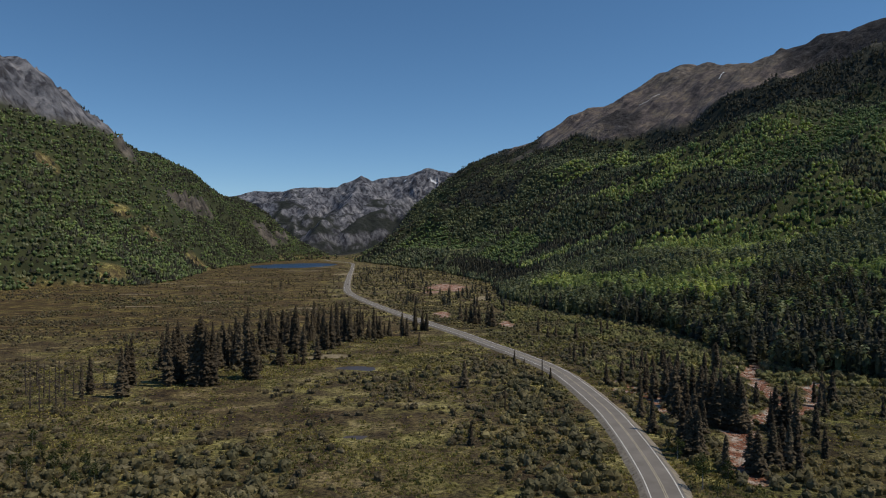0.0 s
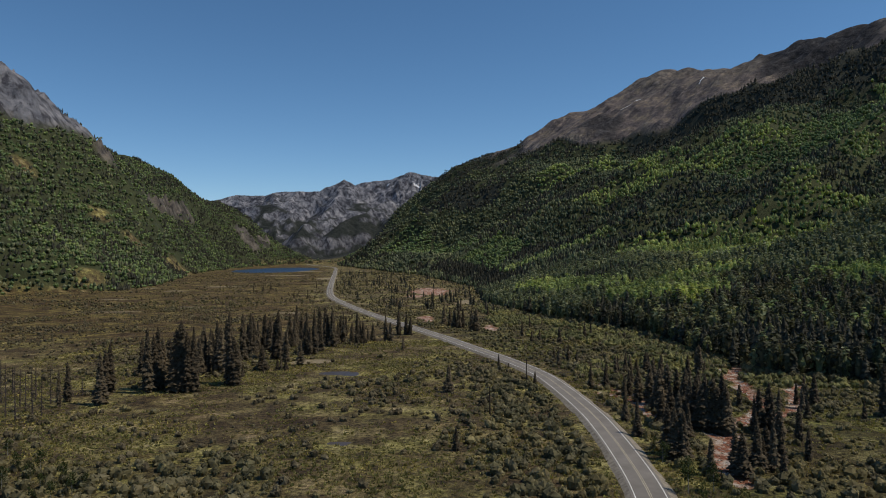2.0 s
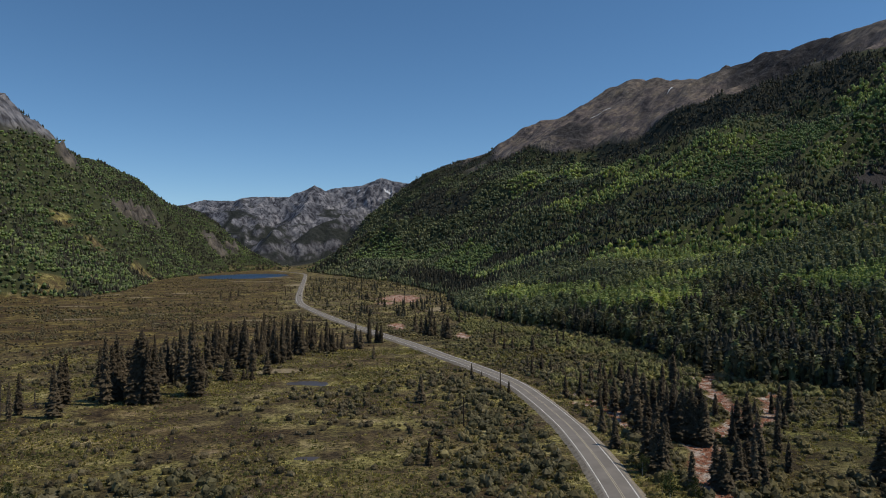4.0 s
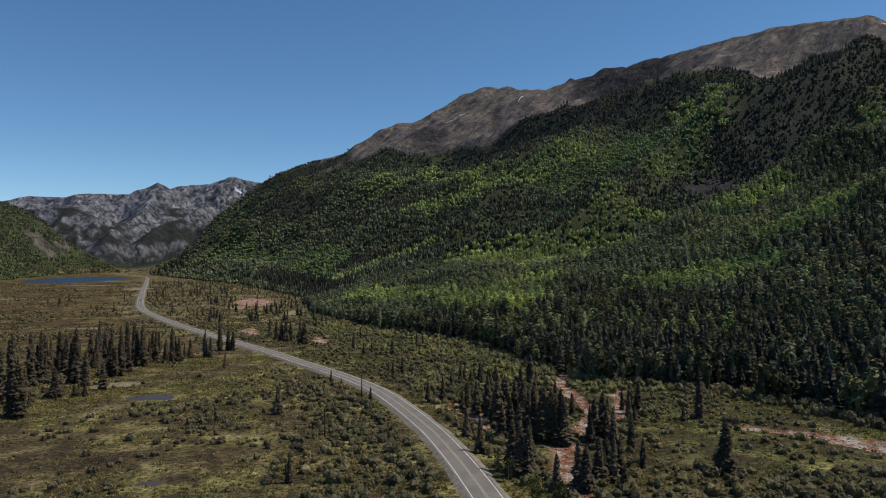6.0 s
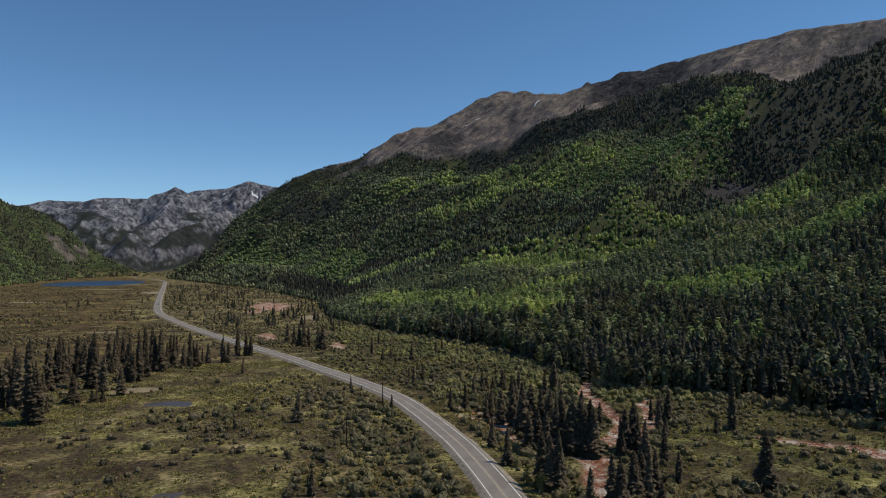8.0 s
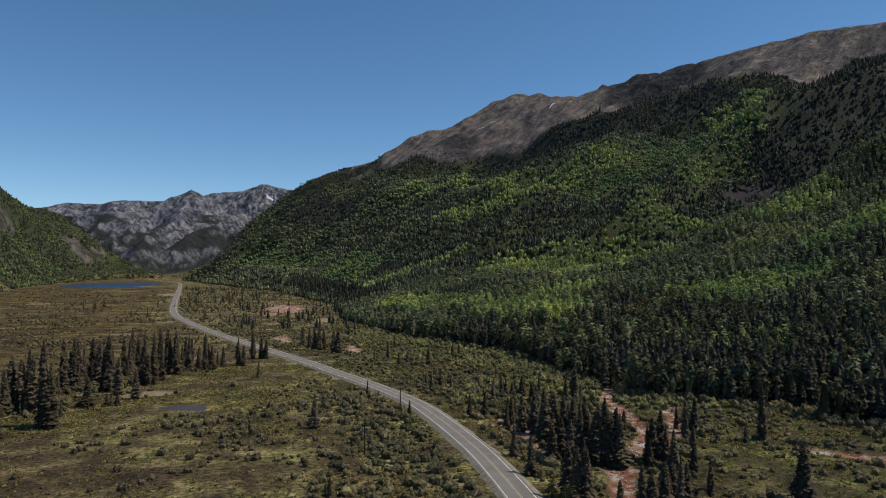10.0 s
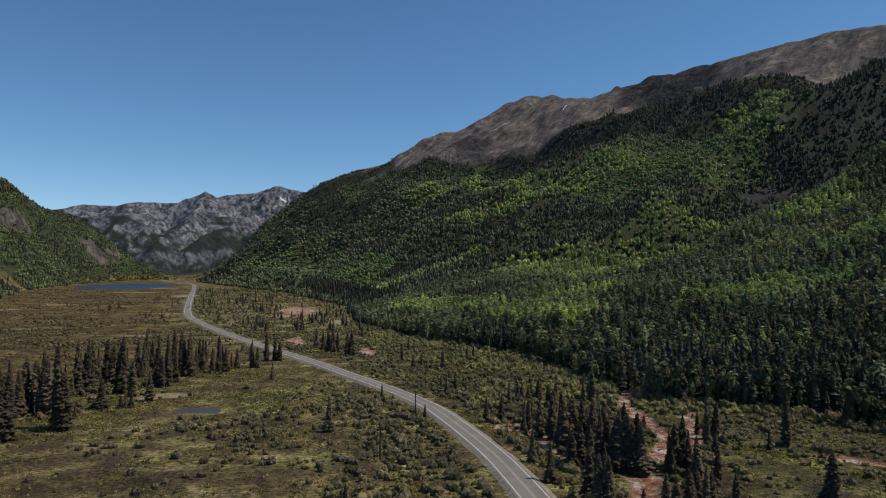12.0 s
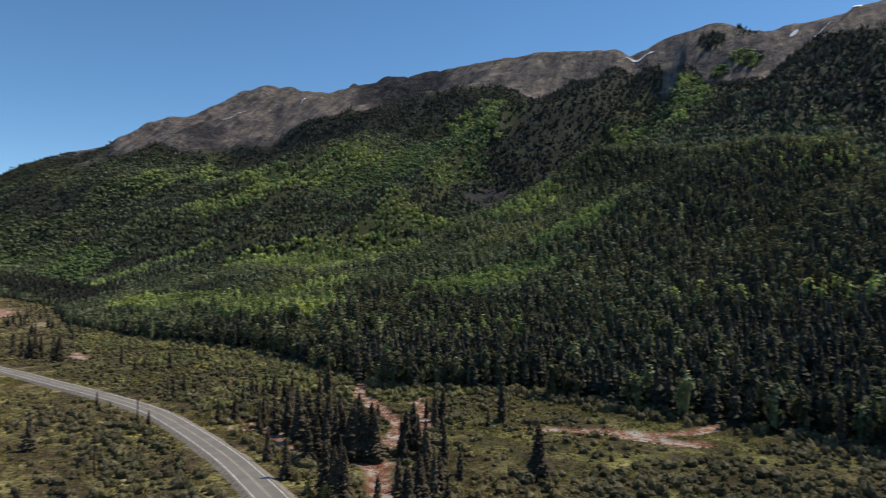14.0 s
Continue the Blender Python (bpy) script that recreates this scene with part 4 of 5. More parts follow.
fresh = ~young & ((blob(fx, fy, EVEN) > rs.uniform(0.25, 0.75, len(fx))) | (fx < -300) & (rs.uniform(0, 1, len(fx)) < 0.75))
# part of the foot aspens take the colour darkened for shade
shaded = close & ~young & (fy < 520) & (rs.uniform(0, 1, len(fx)) < 0.6)
fresh &= ~shaded
elder = ~young & ~fresh & ~shaded
for pick, shapes, tall, wide, mat, label in (
        (asp & shaded, ROUNDS_NEAR, 1.1, 1.15 * hh, SHADED_ASPEN, "dull aspens coloured as in shade at the foot of the mountain"),
        (asp & close & elder, ROUNDS_NEAR, 1.15, 1.15 * hh, ASPEN, "leafy aspens at the foot of the mountain"),
        (asp & close & young, ROUNDS_NEAR, 1.1, 1.15 * hh, YOUNG_ASPEN, "bright young aspens at the foot of the mountain"),
        (asp & (fw < 6) & ~close & elder, ROUNDS_MID, 1.12, 1.2 * hh, ASPEN, "leafy aspens low on the mountain slope"),
        (asp & (fw < 6) & ~close & young, ROUNDS_MID, 1.08, 1.2 * hh, YOUNG_ASPEN, "bright young aspens low on the mountain slope"),
        (asp & (fw > 6) & elder, ROUNDS, 1.1, 1.4 * fw, ASPEN, "green aspen woods on the mountain slopes"),
        (asp & (fw < 6) & fresh, ROUNDS_MID, 0.9, 1.15 * hh, FRESH_ASPEN, "even deep green young aspens on the lower slope"),
        (asp & (fw > 6) & fresh, ROUNDS, 0.85, 1.45 * fw, FRESH_ASPEN, "even green aspen growth on the mountain slopes"),
        (asp & (fw > 6) & young, ROUNDS, 1.05, 1.5 * fw, YOUNG_ASPEN, "bright yellow-green aspen groves on the mountain slopes")):
    scatter("aspen_forest", shapes, fx[pick], fy[pick], fz[pick] - 0.4, hh[pick] * tall, wide[pick], mat, label, "forest", 2)


def template_tuft(rng):
    v, f = [], []
    for k in range(6):
        a, q = rng.uniform(0, 6.28), rng.uniform(0.1, 0.5)
        cx, cy, lean = q * math.cos(a), q * math.sin(a), rng.uniform(0.2, 0.6)
        b = rng.uniform(0, 3.14)
        o = len(v)
        v += [(cx - 0.22 * math.cos(b), cy - 0.22 * math.sin(b), 0), (cx + 0.22 * math.cos(b), cy + 0.22 * math.sin(b), 0), (cx * (1 + lean), cy * (1 + lean), rng.uniform(0.6, 1.0))]
        f.append((o, o + 1, o + 2))
    return np.array(v), np.array(f)


TUFTS = [template_tuft(rng) for _ in range(6)]


def open_ground(x, y, clear):
    ok = (inside(x, y) > -5) & (road_distance(x, y) > clear) & (red_mask(x, y) < 0.3) & (sand_mask(x, y) < 0.3)
    for cx, cy, rx, ry, deep in WATER:
        ok &= np.hypot((x - cx) / rx, (y - cy) / ry) > 1.2
    return ok


def build_shrubs():
    rs = np.random.RandomState(12)
    for box, step, shapes, lo, hi, need in (
            ((-200, 240, 70, 340), 3.4, LOW_SHRUBS, 0.5, 1.1, 0.3), ((-200, 240, 70, 340), 4.2, SHRUBS, 1.0, 2.9, 0.1),
            ((-350, 240, 330, 700), 4.2, SHRUBS_FAR, 0.9, 2.6, 0.02), ((-640, 150, 700, 1900), 9, SHRUBS_FAR, 1.3, 3.2, 0.08)):
        x, y = jittered(*box, step, rs)
        ok = open_ground(x, y, 8 if hi < 1.5 else 9.5)
        x, y = x[ok], y[ok]
        side = x - np.interp(y, [60, 120, 200, 280, 440, 900, 1900], [38, 53, 59, 54, 5, -120, -240])
        east = smooth(0, 14, side)
        verge = smooth(-38, -26, side) * smooth(0, -8, side) * smooth(340, 260, y)
        thick = 0.9 * fbm(x, y, 34, 4, 41) + 0.35 * fbm(x, y, 9, 2, 42) + 0.3 * east + 0.6 * verge
        lush = np.maximum(smooth(1.2, 0.8, np.hypot((x - 34) / 18, (y - 125) / 45)), smooth(1.2, 0.8, np.hypot((x + 70) / 45, (y - 125) / 28)))
        lush = np.maximum(lush, smooth(1.2, 0.7, np.hypot((x + 290) / 130, (y - 740) / 80)))
        lush = np.maximum(lush, smooth(1.25, 0.7, np.hypot((x - 175) / 60, (y - 108) / 22)))
        grassy = smooth(1.2, 0.7, np.hypot((x - 170) / 62, (y - 165) / 48))
        thick = thick + 0.5 * lush - 0.25 * grassy
        ok = thick > need + (0.36 if shapes is SHRUBS else 0.22) * rs.uniform(-1, 1, len(x))
        x, y, thick, east, lush, verge = x[ok], y[ok], thick[ok], east[ok], lush[ok], verge[ok]
        z = ground_z(x, y) - 0.1
        h = rs.uniform(lo, hi, len(x)) * (0.85 + 0.4 * smooth(0.1, 0.6, thick))
        w = h * rs.uniform(1.2, 1.7, len(x))
        green = rs.uniform(0, 1, len(x)) < 0.25 + 0.6 * np.maximum(east, verge) + 0.6 * lush + 0.6 * fbm(x, y, 60, 2, 44)
        for pick, mat, label in ((green, WILLOW, "leafy olive green willow shrubs on the valley floor"), (~green, TWIGS, "brown bare willow thicket across the meadow")):
            scatter("willow_shrubs", shapes, x[pick], y[pick], z[pick], h[pick], w[pick], mat, label, "shrubs", 3)
    # tall shrubs along the foot of the forest
    y = rs.uniform(100, 760, 900)
    x = np.interp(y, *FOOT_E) + rs.normal(-3, 6, 900)
    ok = red_mask(x, y) < 0.3
    x, y = x[ok], y[ok]
    h = rs.uniform(2.2, 5.0, len(x))
    scatter("willow_shrubs", SHRUBS, x, y, ground_z(x, y) - 0.1, h, h * rs.uniform(0.9, 1.3, len(x)), WILLOW, "tall grey-green shrubs along the forest edge", "shrubs", 8)
    # bright willows between the road and the forest
    x, y = jittered(60, 215, 250, 720, 4.4, rs)
    edge = np.interp(y, *FOOT_E) - x
    ok = open_ground(x, y, 16) & (edge > -4) & (fbm(x, y, 38, 3, 47) + 0.5 * smooth(70, 10, edge) + 0.3 * rs.uniform(-1, 1, len(x)) > 0.18)
    x, y = x[ok], y[ok]
    h = rs.uniform(1.8, 4.2, len(x))
    scatter("willow_shrubs", SHRUBS, x, y, ground_z(x, y) - 0.1, h, h * rs.uniform(1.1, 1.6, len(x)), BRIGHT_WILLOW, "rounded yellow-green willow shrubs near the forest", "shrubs", 14)
    x, y = jittered(-190, 235, 80, 400, 1.7, rs)
    ok = open_ground(x, y, 6) & (fbm(x, y, 30, 3, 46) + 0.4 * rs.uniform(-1, 1, len(x)) > -0.05)
    x, y = x[ok], y[ok]
    h = rs.uniform(0.35, 0.9, len(x))
    scatter("grass_tufts", TUFTS, x, y, ground_z(x, y) - 0.03, h, rs.uniform(0.8, 2.0, len(x)), TUFT, "dry yellow grass tufts across the meadow", "grass", 5)


build_shrubs()


# ---------- single spruces ----------
def tree_leaf(name, stops):
    m, nt, b = material(name, 0.75)
    oi = nt.nodes.new("ShaderNodeObjectInfo")
    c = ramp(nt, oi.outputs["Random"], stops)
    v = ramp(nt, tex(nt, 0.9, 3), [(0.3, (0.55, 0.55, 0.55)), (0.7, (1.35, 1.35, 1.35))])
    thin_leaf(nt, b, mixc(nt, 1.0, c, v, "MULTIPLY"), 0.25)
    return m


NEEDLES = tree_leaf("needles", [(0.0, (0.072, 0.058, 0.038)), (0.6, (0.106, 0.086, 0.056)), (1.0, (0.148, 0.12, 0.078))])


def crown_mesh(seed, radius, boughs, full):
    """Drooping boughs wound round a stem, unit height, over a dark heart."""
    r = random.Random(seed)
    v, f = [], []
    n = 7
    for z, q in ((0.06, 0.5), (0.4, 0.42)):
        for k in range(n):
            a = (k + z) * 2 * math.pi / n
            w = radius * q * r.uniform(0.8, 1.1)
            v.append((w * math.cos(a), w * math.sin(a), z))
    v.append((0, 0, 0.97))
    for k in range(n):
        m = (k + 1) % n
        f += [(k, m, n + k), (m, n + m, n + k), (n + k, n + m, 2 * n)]
    lump = [r.uniform(0.75, 1.15) for _ in range(12)]
    for k in range(boughs):
        z = 0.04 + 0.95 * (k / boughs) ** 1.1
        reach = radius * (1 - z) ** full * (0.62 + 0.38 * min(1, z / 0.14)) * lump[int(z * 11.9)] + 0.008
        a = 2.39996 * k + r.uniform(-0.5, 0.5)
        q = reach * r.uniform(0.62, 1.15)
        droop = q * (r.uniform(0.15, 0.5) if z < 0.75 else r.uniform(-0.3, 0.15))
        c, t = math.cos(a), math.sin(a)
        wide, o = q * 0.26 + 0.008, len(v)
        v += [(0.2 * q * c, 0.2 * q * t, z + 0.03), (0.65 * q * c - wide * t, 0.65 * q * t + wide * c, z - 0.55 * droop - 0.012),
              (q * c, q * t, z - droop + r.uniform(-0.01, 0.012)), (0.65 * q * c + wide * t, 0.65 * q * t - wide * c, z - 0.55 * droop - 0.012)]
        f += [(o, o + 1, o + 2), (o, o + 2, o + 3)]
    return mesh_from("crown", v, f, NEEDLES)


def trunk_mesh():
    n, v, f = 6, [], []
    for z, q in ((0.0, 0.016), (0.3, 0.012), (0.96, 0.002)):
        v += [(q * math.cos(k * 2 * math.pi / n), q * math.sin(k * 2 * math.pi / n), z) for k in range(n)]
    for row in range(2):
        for k in range(n):
            a, b = row * n + k, row * n + (k + 1) % n
            f += [(a, b, b + n), (a, b + n, a + n)]
    return mesh_from("trunk", v, f, BARK)


TRUNK = trunk_mesh()
SPRUCES = []
for seed, radius, tiers, full in ((1, 0.14, 300, 0.62), (2, 0.16, 320, 0.7), (3, 0.12, 280, 0.5), (4, 0.2, 340, 0.75), (5, 0.15, 300, 0.6), (6, 0.13, 240, 0.85), (7, 0.17, 320, 0.66)):
    SPRUCES.append(crown_mesh(seed, radius, tiers, full))


def spruce(x, y, height, rnd, label, group, wide=1.0, shape=None):
    """One spruce on the ground at a plan place."""
    tree = new("spruce_tree")
    part("trunk", TRUNK, tree)
    part("crown", SPRUCES[rnd.randrange(len(SPRUCES)) if shape is None else shape], tree)
    z = float(ground_z(x, y)[0]) - 0.15
    w = height * wide * rnd.uniform(0.95, 1.35)
    tree.matrix_basis = Matrix.LocRotScale((x, y, z), Euler((0, 0, rnd.uniform(0, 6.28))), (w, w, height))
    return tagged(tree, label, "tree", group)


STAND = [(-111, 222, 18.7), (-118, 246, 18.7), (-119, 244, 16.7), (-120, 282, 16.7), (-102, 242, 25.4), (-101, 250, 25.0), (-101, 255, 19.8), (-92, 245, 24.3), (-90, 245, 27.7), (-87, 242, 23.4), (-85, 244, 25.0), (-95, 282, 16.5), (-100, 305, 19.9), (-94, 296, 18.9), (-91, 296, 22.9), (-86, 284, 21.3), (-89, 304, 23.5), (-75, 258, 29.1), (-72, 254, 19.6), (-86, 322, 23.9), (-87, 342, 23.1), (-86, 346, 19.6), (-70, 294, 12.1), (-87, 376, 19.5), (-72, 330, 17.9), (-70, 330, 25.4), (-64, 320, 16.0), (-76, 393, 18.6), (-74, 404, 22.4), (-71, 404, 15.9)]
STAND_FRONT = [(-55, 308, 12.1), (-62, 297, 5.7), (-59, 293, 6.7), (-58, 346, 24.7), (-54, 346, 24.0), (-58, 392, 22.1), (-53, 381, 22.9), (-48, 375, 21.6), (-51, 376, 18.2), (-48, 414, 14.8), (-46, 426, 13.7), (-35, 387, 19.5), (-40, 407, 11.6), (-32, 393, 13.0), (-27, 406, 11.6), (-19, 406, 16.0), (-16, 405, 11.6), (-12, 437, 16.3), (-7, 436, 12.4), (-5, 436, 8.5), (-7, 355, 6.7), (-52, 356, 13.5), (-30, 404, 9.0), (-105, 248, 20.7), (-102, 248, 21.8), (-100, 260, 19.2), (-88, 249, 20.3), (-88, 353, 14.3), (-59, 346, 17.8), (-56, 343, 14.9), (-63, 294, 5.1), (-74, 274, 5.8)]
CREEK = [(85, 216, 14.3), (89, 225, 14.5), (93, 228, 13.3), (82, 220, 11.7), (68, 188, 9.3), (88, 207, 15.8), (91, 206, 13.9), (117, 264, 10.3), (91, 198, 15.2), (89, 189, 15.1), (68, 150, 13.4), (68, 145, 13.2), (70, 144, 12.8), (80, 167, 9.8), (88, 177, 13.8), (89, 177, 17.2), (91, 176, 16.5), (94, 176, 16.4), (92, 175, 14.1), (115, 211, 8.0), (103, 175, 11.3), (104, 174, 13.2), (109, 178, 14.4), (107, 172, 11.8), (107, 168, 11.0), (138, 211, 11.3), (141, 210, 11.9), (88, 271, 9.0), (96, 284, 8.7)]
CREEK_LOW = [(80, 137, 11.3), (80, 133, 10.8), (85, 136, 11.3), (89, 136, 12.2), (72, 132, 9.0), (85, 206, 14.1), (66, 169, 10.5), (98, 205, 13.9), (89, 177, 14.7), (94, 174, 14.3), (114, 223, 10.5), (129, 282, 13.1), (108, 271, 9.9), (106, 286, 9.1), (77, 181, 10.1), (82, 187, 12.2), (82, 180, 11.8), (93, 140, 9.8), (101, 170, 8.3), (85, 209, 11.6), (139, 218, 8.5), (88, 248, 6.8), (132, 201, 7.9)]
SCATTERED = [(110, 424), (114, 424), (70, 318), (69, 302), (77, 318), (78, 302), (70, 242), (77, 246), (93, 286), (101, 300), (79, 227), (82, 231), (91, 230),
             (105, 272), (111, 299), (147, 331), (153, 330), (86, 386), (71, 398), (76, 398), (84, 490), (69, 425), (62, 592)]
FARTHER = [(20, 493), (24, 485), (27, 474), (30, 473), (33, 473), (38, 455), (41, 455), (-21, 436), (-12, 435), (-4, 433), (-32, 958), (17, 833),
           (-11, 869), (-39, 749), (-23, 708), (-93, 1190), (-80, 1189), (-72, 1279), (-41, 1383), (-120, 1193), (-147, 1195), (-144, 1285), (-258, 1059),
           (-236, 1027), (-240, 1098), (-159, 858), (-141, 855), (-170, 1119), (-173, 1197), (40, 631)]
rnd = random.Random(21)
for x, y, h in STAND + STAND_FRONT:
    spruce(x, y, h, rnd, "tall dark green spruce in a meadow stand" if h > 10 else "young spruce at the edge of a meadow stand", "stand of spruces in the meadow", 1.15 if h < 14 else 1.0 if h < 21 else 0.82)
SPINE = [(-106, 256), (-100, 275), (-92, 300), (-88, 335), (-86, 370), (-60, 396), (-36, 408)]
for k in range(52):
    a = rnd.uniform(0, len(SPINE) - 1.01)
    p, q = SPINE[int(a)], SPINE[int(a) + 1]
    u = a - int(a)
    spruce(p[0] + (q[0] - p[0]) * u + rnd.gauss(0, 5), p[1] + (q[1] - p[1]) * u + rnd.gauss(0, 8), rnd.uniform(9, 19), rnd,
           "dark green spruce deep in a meadow stand", "stand of spruces in the meadow", 0.85)
for x, y, h in CREEK + CREEK_LOW:
    spruce(x, y, h, rnd, "dark spruce beside the rusty creek bed", "spruces along the creek", 1.2)
for k in range(85):
    x, y, h = rnd.choice(CREEK + CREEK_LOW)
    x, y = x + rnd.gauss(0, 4), y + rnd.gauss(0, 8)
    if road_distance(np.array([x]), np.array([y]))[0] < 12 or bed_distance(x + 0.48 * np.arange(0, 40, 4.0), y + 0.88 * np.arange(0, 40, 4.0)).min() < 1.1:
        continue
    spruce(x, y, h * rnd.uniform(0.45, 0.85), rnd, "dark spruce beside the rusty creek bed", "spruces along the creek", 1.25)
for x, y in SCATTERED:
    spruce(x, y, rnd.uniform(6, 10.5), rnd, "small spruce among willow shrubs", "spruces scattered by the road")
for x, y in FARTHER:
    spruce(x, y, rnd.uniform(13, 16) if 440 < y < 500 else rnd.uniform(9, 13), rnd, "dark spruce standing in open meadow", "spruces far along the valley")
spruce(14, 235, 10.5, rnd, "solitary full spruce in yellow-green grass", "", 1.25, 3)
spruce(156, 195, 18, rnd, "tall slender spruce in the shrubby meadow", "", 0.85, 2)
spruce(121, 136, 14, rnd, "broad dark spruce in the shrubby meadow", "", 1.3, 3)
spruce(224, 112, 16, rnd, "tall spruce at the forest edge", "", 1.0, 0)
for x, y, h in ((-68, 287, 4), (40, 299, 5.5), (50, 254, 5), (44, 294, 2.5), (-7, 364, 7), (13, 156, 6.5)):
    spruce(x, y, h, rnd, "young spruce in the open meadow", "young spruces in the meadow")
fx2, fy2 = [], []
for k in range(150):
    y = 620 + 1200 * rnd.random() ** 1.3
    lo, hi = float(np.interp(y, ROAD_LINE[:, 1], ROAD_LINE[:, 0])) + 14, float(np.interp(y, *FOOT_E)) - 8
    x = rnd.uniform(lo, hi)
    if float(red_mask(np.array([x]), np.array([y]))[0]) < 0.3 and float(sand_mask(np.array([x]), np.array([y]))[0]) < 0.3:
        fx2.append(x), fy2.append(y)
fx2, fy2 = np.array(fx2), np.array(fy2)
hs = np.array([rnd.uniform(5, 12) for _ in fx2])
scatter("small_spruces", FINE_SPRUCES, fx2, fy2, ground_z(fx2, fy2) - 0.1, hs, hs * 1.2, SPRUCE, "small dark spruces dotting the marshy valley floor", "trees", 7)


# ---------- dead spruces ----------
def snag(x, y, height, rnd):
    """A bare grey stem with stubs of boughs."""
    n, v, f = 5, [], []
    def stick(p, q, a, b):
        d = (Vector(q) - Vector(p)).normalized()
        u = d.orthogonal().normalized()
        w, o = d.cross(u), len(v)
        for c, r in ((Vector(p), a), (Vector(q), b)):
            v.extend(tuple(c + (u * math.cos(k * 1.2566) + w * math.sin(k * 1.2566)) * r) for k in range(n))
        for k in range(n):
            m = (k + 1) % n
            f.extend([(o + k, o + m, o + n + m), (o + k, o + n + m, o + n + k)])
    stick((0, 0, 0), (rnd.uniform(-0.3, 0.3), rnd.uniform(-0.3, 0.3), height), 0.26, 0.05)
    stem = mesh_from("trunk", v, f, DEAD_WOOD)
    tree = new("dead_spruce")
    part("trunk", stem, tree)
    for k in range(30):
        z, a = height * (0.1 + 0.86 * k / 30), k * 2.4 + rnd.uniform(-0.4, 0.4)
        q = 2.2 * (1.1 - z / height) * rnd.uniform(0.5, 1.1)
        v, f = [], []
        stick((0, 0, z), (q * math.cos(a), q * math.sin(a), z - q * rnd.uniform(0.1, 0.5)), 0.12, 0.05)
        part("bough", mesh_from("bough", v, f, DEAD_WOOD), tree)
    tree.location = (x, y, float(ground_z(x, y)[0]) - 0.15)
    tagged(tree, "dead spruce with a bare grey stem in the meadow", "tree", "dead spruces")


DEAD_WOOD = plain("dead_wood", [(0.3, (0.05, 0.041, 0.034)), (0.7, (0.12, 0.1, 0.085))], 0.5)
for x, y, h in [(-132, 201, 19.0), (-126, 196, 17.7), (-130, 209, 13.8), (-125, 204, 15.4), (-137, 228, 12.7), (-129, 223, 13.5), (-125, 238, 6.6), (-128, 233, 8.7), (-152, 240, 11.1), (-137, 218, 13.3), (-122, 204, 13.5), (-147, 224, 15.6)]:
    snag(x, y, h, rnd)
for x, y in [(-125, 227), (-123, 217)]:
    spruce(x, y, rnd.uniform(11, 15), rnd, "dark spruce beside dead spruces in the meadow", "stand of spruces in the meadow", 0.8)


# ---------- utility poles ----------
WOOD = plain("pole_wood", [(0.3, (0.035, 0.026, 0.02)), (0.7, (0.07, 0.055, 0.043))], 0.5)
GLASS = plain("insulator", [(0.3, (0.2, 0.22, 0.22)), (0.7, (0.3, 0.32, 0.32))], 0.2, 0.3)


def tube(name, p, q, r0, r1, mat, n=8):
    p, q = Vector(p), Vector(q)
    turn = (q - p).to_track_quat("Z", "Y")
    v = []
    for c, r in ((p, r0), (q, r1)):
        v += [c + turn @ Vector((r * math.cos(k * 2 * math.pi / n), r * math.sin(k * 2 * math.pi / n), 0)) for k in range(n)]
    f = [(k, (k + 1) % n, n + (k + 1) % n) for k in range(n)] + [(k, n + (k + 1) % n, n + k) for k in range(n)]
    f += [(n, n + k, n + k + 1) for k in range(1, n - 1)] + [(0, k + 1, k) for k in range(1, n - 1)]
    return mesh_from(name, [tuple(c) for c in v], f, mat)


def utility_pole(x, y, height, turn):
    pole = new("utility_pole")
    part("post", tube("post", (0, 0, -0.5), (0, 0, height), 0.23, 0.16, WOOD), pole)
    part("crossarm", tube("crossarm", (-1.2, 0.12, height - 0.5), (1.2, 0.12, height - 0.5), 0.1, 0.1, WOOD), pole)
    for k in (-1.1, -0.4, 0.4, 1.1):
        part("insulator", tube("insulator", (k, 0.12, height - 0.43), (k, 0.12, height - 0.2), 0.06, 0.04, GLASS), pole)
    pole.matrix_basis = pose(x, y, float(ground_z(x, y)[0]), 0, 0, turn)
    tagged(pole, "weathered wooden utility pole with one crossarm", "utility pole", "utility poles in the meadow")


utility_pole(26, 197, 9.0, -18)
utility_pole(47, 257, 9.0, -18)


# ---------- leafy trees ----------
BROADLEAF = tree_leaf("broad_leaves", [(0.0, (0.035, 0.05, 0.014)), (0.6, (0.05, 0.068, 0.02)), (1.0, (0.07, 0.085, 0.027))])


def leafy_crown(seed):
    """Leaf clumps in uneven sprays round a few boughs, unit height."""
    r = random.Random(seed)
    v, f = [], []
    boughs = [(r.gauss(0, 0.11), r.gauss(0, 0.11), r.uniform(0.35, 0.8), r.uniform(0.11, 0.19)) for _ in range(8)] + [(0, 0, 0.85, 0.11), (0, 0, 0.6, 0.2)]
    for k in range(420):
        cx, cy, cz, q = r.choice(boughs)
        d = Vector((r.gauss(0, 1), r.gauss(0, 1), r.gauss(0, 1))).normalized() * q * r.uniform(0.55, 1.1)
        c = Vector((cx, cy, cz)) + Vector((d.x, d.y, d.z * 1.2))
        o = len(v)
        v += [tuple(c + Vector((r.uniform(-0.045, 0.045), r.uniform(-0.045, 0.045), r.uniform(-0.045, 0.045)))) for _ in range(3)]
        f.append((o, o + 1, o + 2))
    return mesh_from("crown", v, f, BROADLEAF)


LEAFY = [leafy_crown(k) for k in (1, 2, 3)]
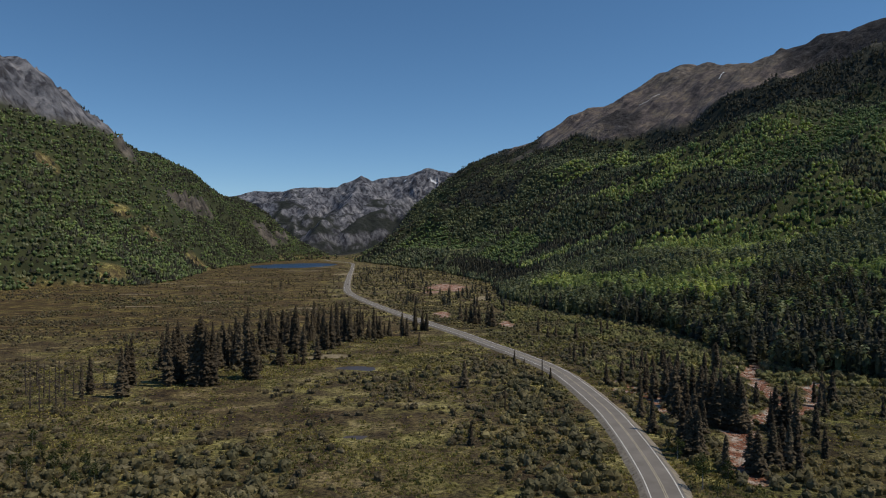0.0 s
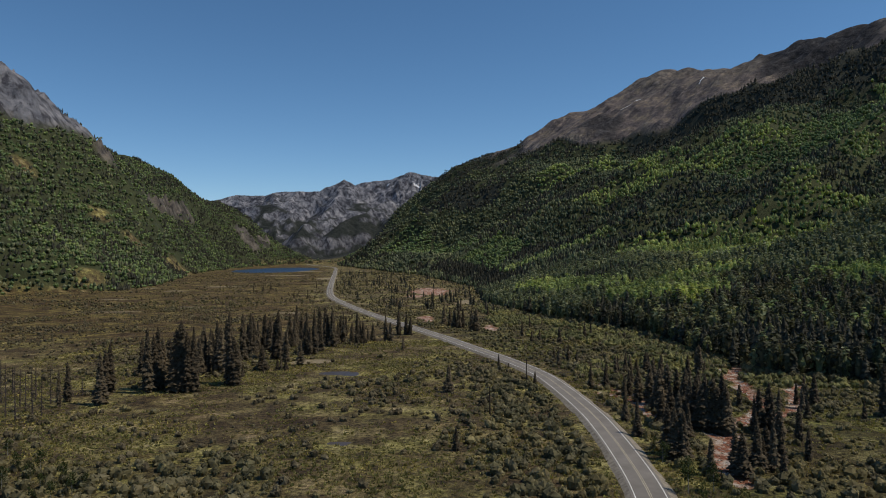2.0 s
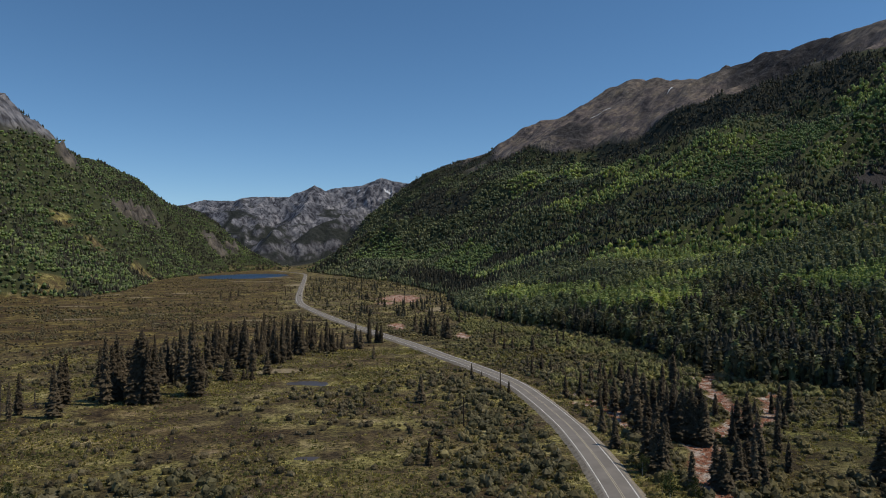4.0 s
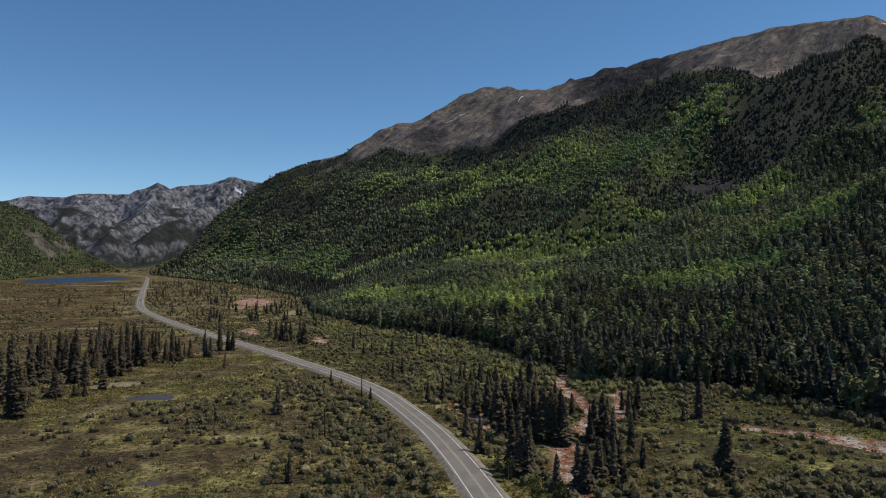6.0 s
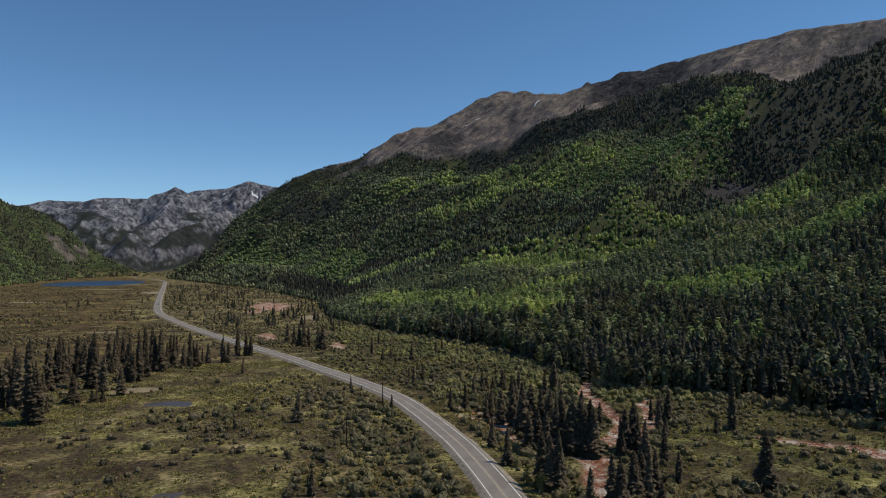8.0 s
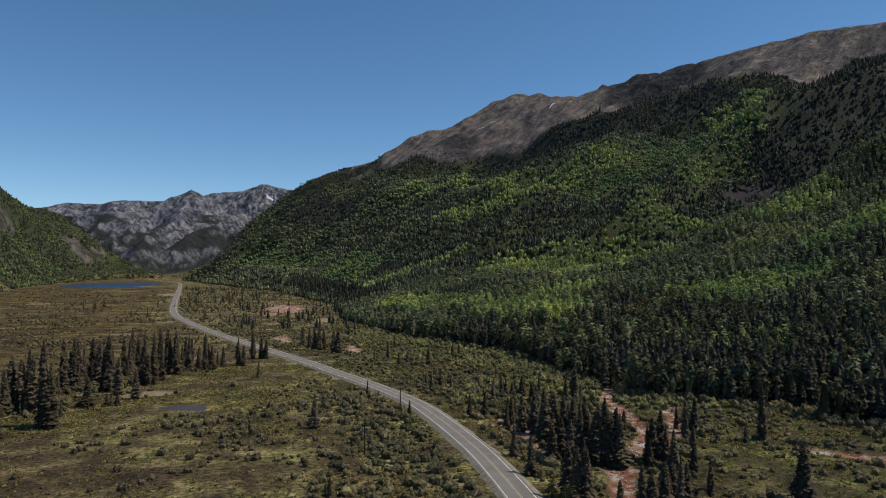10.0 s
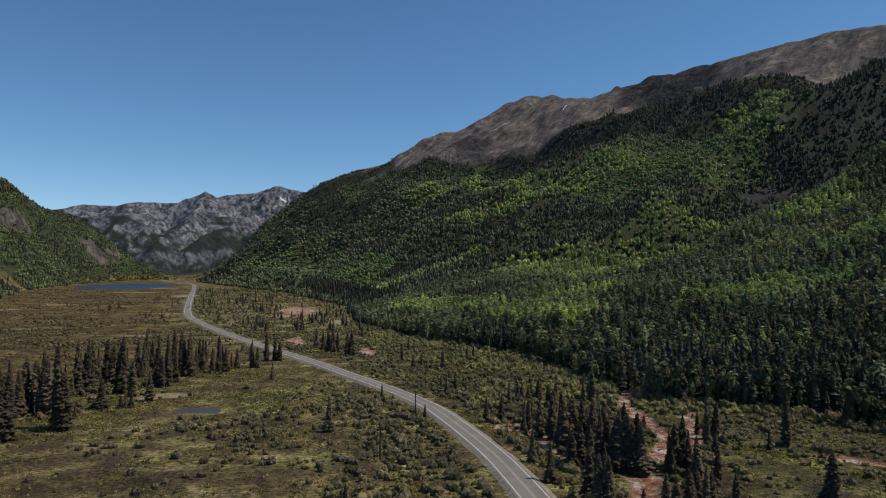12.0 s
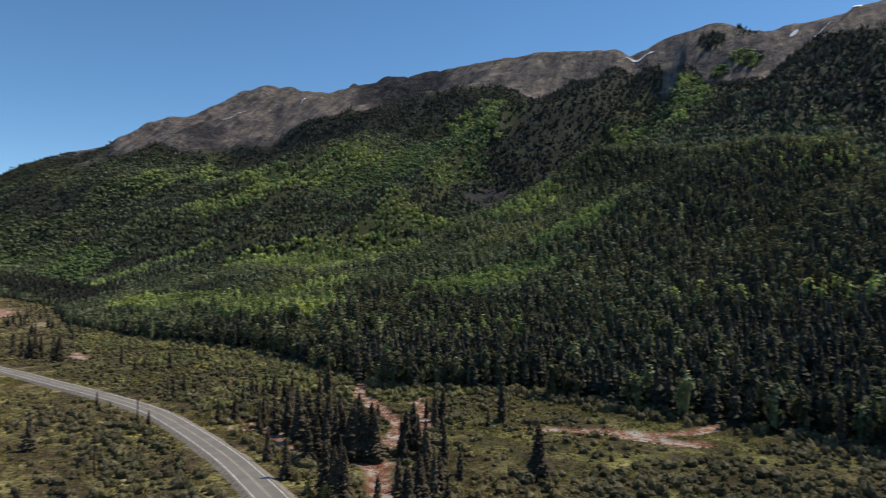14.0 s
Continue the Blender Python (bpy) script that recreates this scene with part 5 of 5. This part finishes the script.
PALE_BARK = plain("pale_bark", [(0.3, (0.18, 0.17, 0.14)), (0.7, (0.36, 0.34, 0.29))], 0.3)
STEM = tube("trunk", (0, 0, 0), (0, 0, 0.75), 0.018, 0.006, PALE_BARK, 6)


def leafy_tree(x, y, height, wide, label, group):
    tree = new("leafy_tree")
    part("trunk", STEM, tree)
    part("crown", LEAFY[rnd.randrange(3)], tree)
    tree.matrix_basis = Matrix.LocRotScale((x, y, float(ground_z(x, y)[0]) - 0.1), Euler((0, 0, rnd.uniform(0, 6.28))), (height * wide, height * wide, height))
    tagged(tree, label, "tree", group)


for x, y, h in ((62, 120, 8.5), (64, 142, 6), (64, 129, 5), (68, 121, 7), (66, 154, 4), (62, 112, 5)):
    leafy_tree(x, y, h, 0.9, "leafy green aspen beside the road", "leafy trees beside the road")
for x, y in ((-90, 128), (-87, 134), (-82, 129), (-79, 133), (-73, 125), (-72, 129), (-80, 121), (-75, 120), (-95, 142), (-105, 156), (-89, 142), (-98, 135), (-94, 122), (-103, 146)):
    leafy_tree(x, y, rnd.uniform(3.5, 6), 1.0, "leafy young aspen in a meadow thicket", "thicket of young aspens")


# ---------- creek stones ----------
rs = np.random.RandomState(33)
px, py = jittered(60, 230, 125, 330, 1.5, rs)
ok = (bed_distance(px, py) < 1.0) & (rs.uniform(0, 1, len(px)) < 0.8)
px, py = px[ok], py[ok]
STONES = [template_round(random.Random(k), [(0, 0, 0.2, 0.5, 0.35)]) for k in range(4)]
STONE = leaf_material("creek_stone", [(0.0, (0.2, 0.11, 0.07)), (0.35, (0.34, 0.25, 0.19)), (0.7, (0.5, 0.47, 0.42)), (1.0, (0.62, 0.6, 0.57))])
size = rs.uniform(0.25, 1.0, len(px))
scatter("creek_stones", STONES, px, py, ground_z(px, py) - 0.05, size * 0.7, size, STONE, "pale and rusty stones strewn along the creek bed", "stones", 8)


# ---------- vehicles ----------
CAR_PAINT = plain("dark_car_paint", [(0.3, (0.02, 0.022, 0.026)), (0.7, (0.03, 0.032, 0.036))], 2, 0.3)
TRUCK_PAINT = plain("grey_car_paint", [(0.3, (0.05, 0.05, 0.052)), (0.7, (0.07, 0.07, 0.072))], 2, 0.35)
CAR_GLASS = plain("car_glass", [(0.3, (0.01, 0.012, 0.014)), (0.7, (0.014, 0.016, 0.018))], 1, 0.08)
RUBBER = plain("rubber", [(0.3, (0.012, 0.012, 0.012)), (0.7, (0.02, 0.02, 0.02))], 0.3)


def shaped(name, sections, mat):
    """A closed body lofted through cross sections (y, half width, bottom, top, top half width)."""
    bm = bmesh.new()
    rings = []
    for y, w, lo, hi, tw in sections:
        rings.append([bm.verts.new(c) for c in ((-w, y, lo), (w, y, lo), (w, y, lo + 0.6 * (hi - lo)), (tw, y, hi), (-tw, y, hi), (-w, y, lo + 0.6 * (hi - lo)))])
    for a, b in zip(rings, rings[1:]):
        for k in range(6):
            bm.faces.new((a[k], a[(k + 1) % 6], b[(k + 1) % 6], b[k]))
    bm.faces.new(list(reversed(rings[0])))
    bm.faces.new(rings[-1])
    bmesh.ops.recalc_face_normals(bm, faces=bm.faces)
    me = bpy.data.meshes.new(name)
    bm.to_mesh(me)
    bm.free()
    me.materials.append(mat)
    return me


def car(name, x, y, turn, paint, high, label, category):
    ob = new(name)
    part("body", shaped("body", [(-2.2, 0.75, 0.4, 0.85, 0.7), (-2.0, 0.9, 0.3, 0.98, 0.82), (0.9, 0.92, 0.28, 1.0, 0.84), (2.0, 0.88, 0.32, 0.88, 0.78), (2.25, 0.7, 0.42, 0.72, 0.62)], paint), ob)
    part("cabin", shaped("cabin", [(-1.9, 0.8, 0.95, 1.0, 0.78), (-1.4, 0.8, 0.95, high, 0.6), (0.2, 0.8, 0.95, high, 0.6), (1.0, 0.78, 0.95, 1.0, 0.76)], CAR_GLASS), ob)
    part("roof", shaped("roof", [(-1.35, 0.6, high, high + 0.05, 0.55), (0.15, 0.6, high, high + 0.05, 0.55)], paint), ob)
    for sx in (-1, 1):
        for sy in (-1.35, 1.35):
            part("wheel", tube("wheel", (sx * 0.72, sy, 0.33), (sx * 0.94, sy, 0.33), 0.33, 0.33, RUBBER, 12), ob)
    ob.matrix_basis = pose(x, y, float(floor_z(x, y)) + 0.76, 0, 0, turn)
    return tagged(ob, label, category)


car("car", -142, 1080, 8, CAR_PAINT, 1.5, "dark car on the valley road", "car")
car("pickup", -125, 1000, 12, TRUCK_PAINT, 1.75, "grey pickup on the gravel road shoulder", "car")
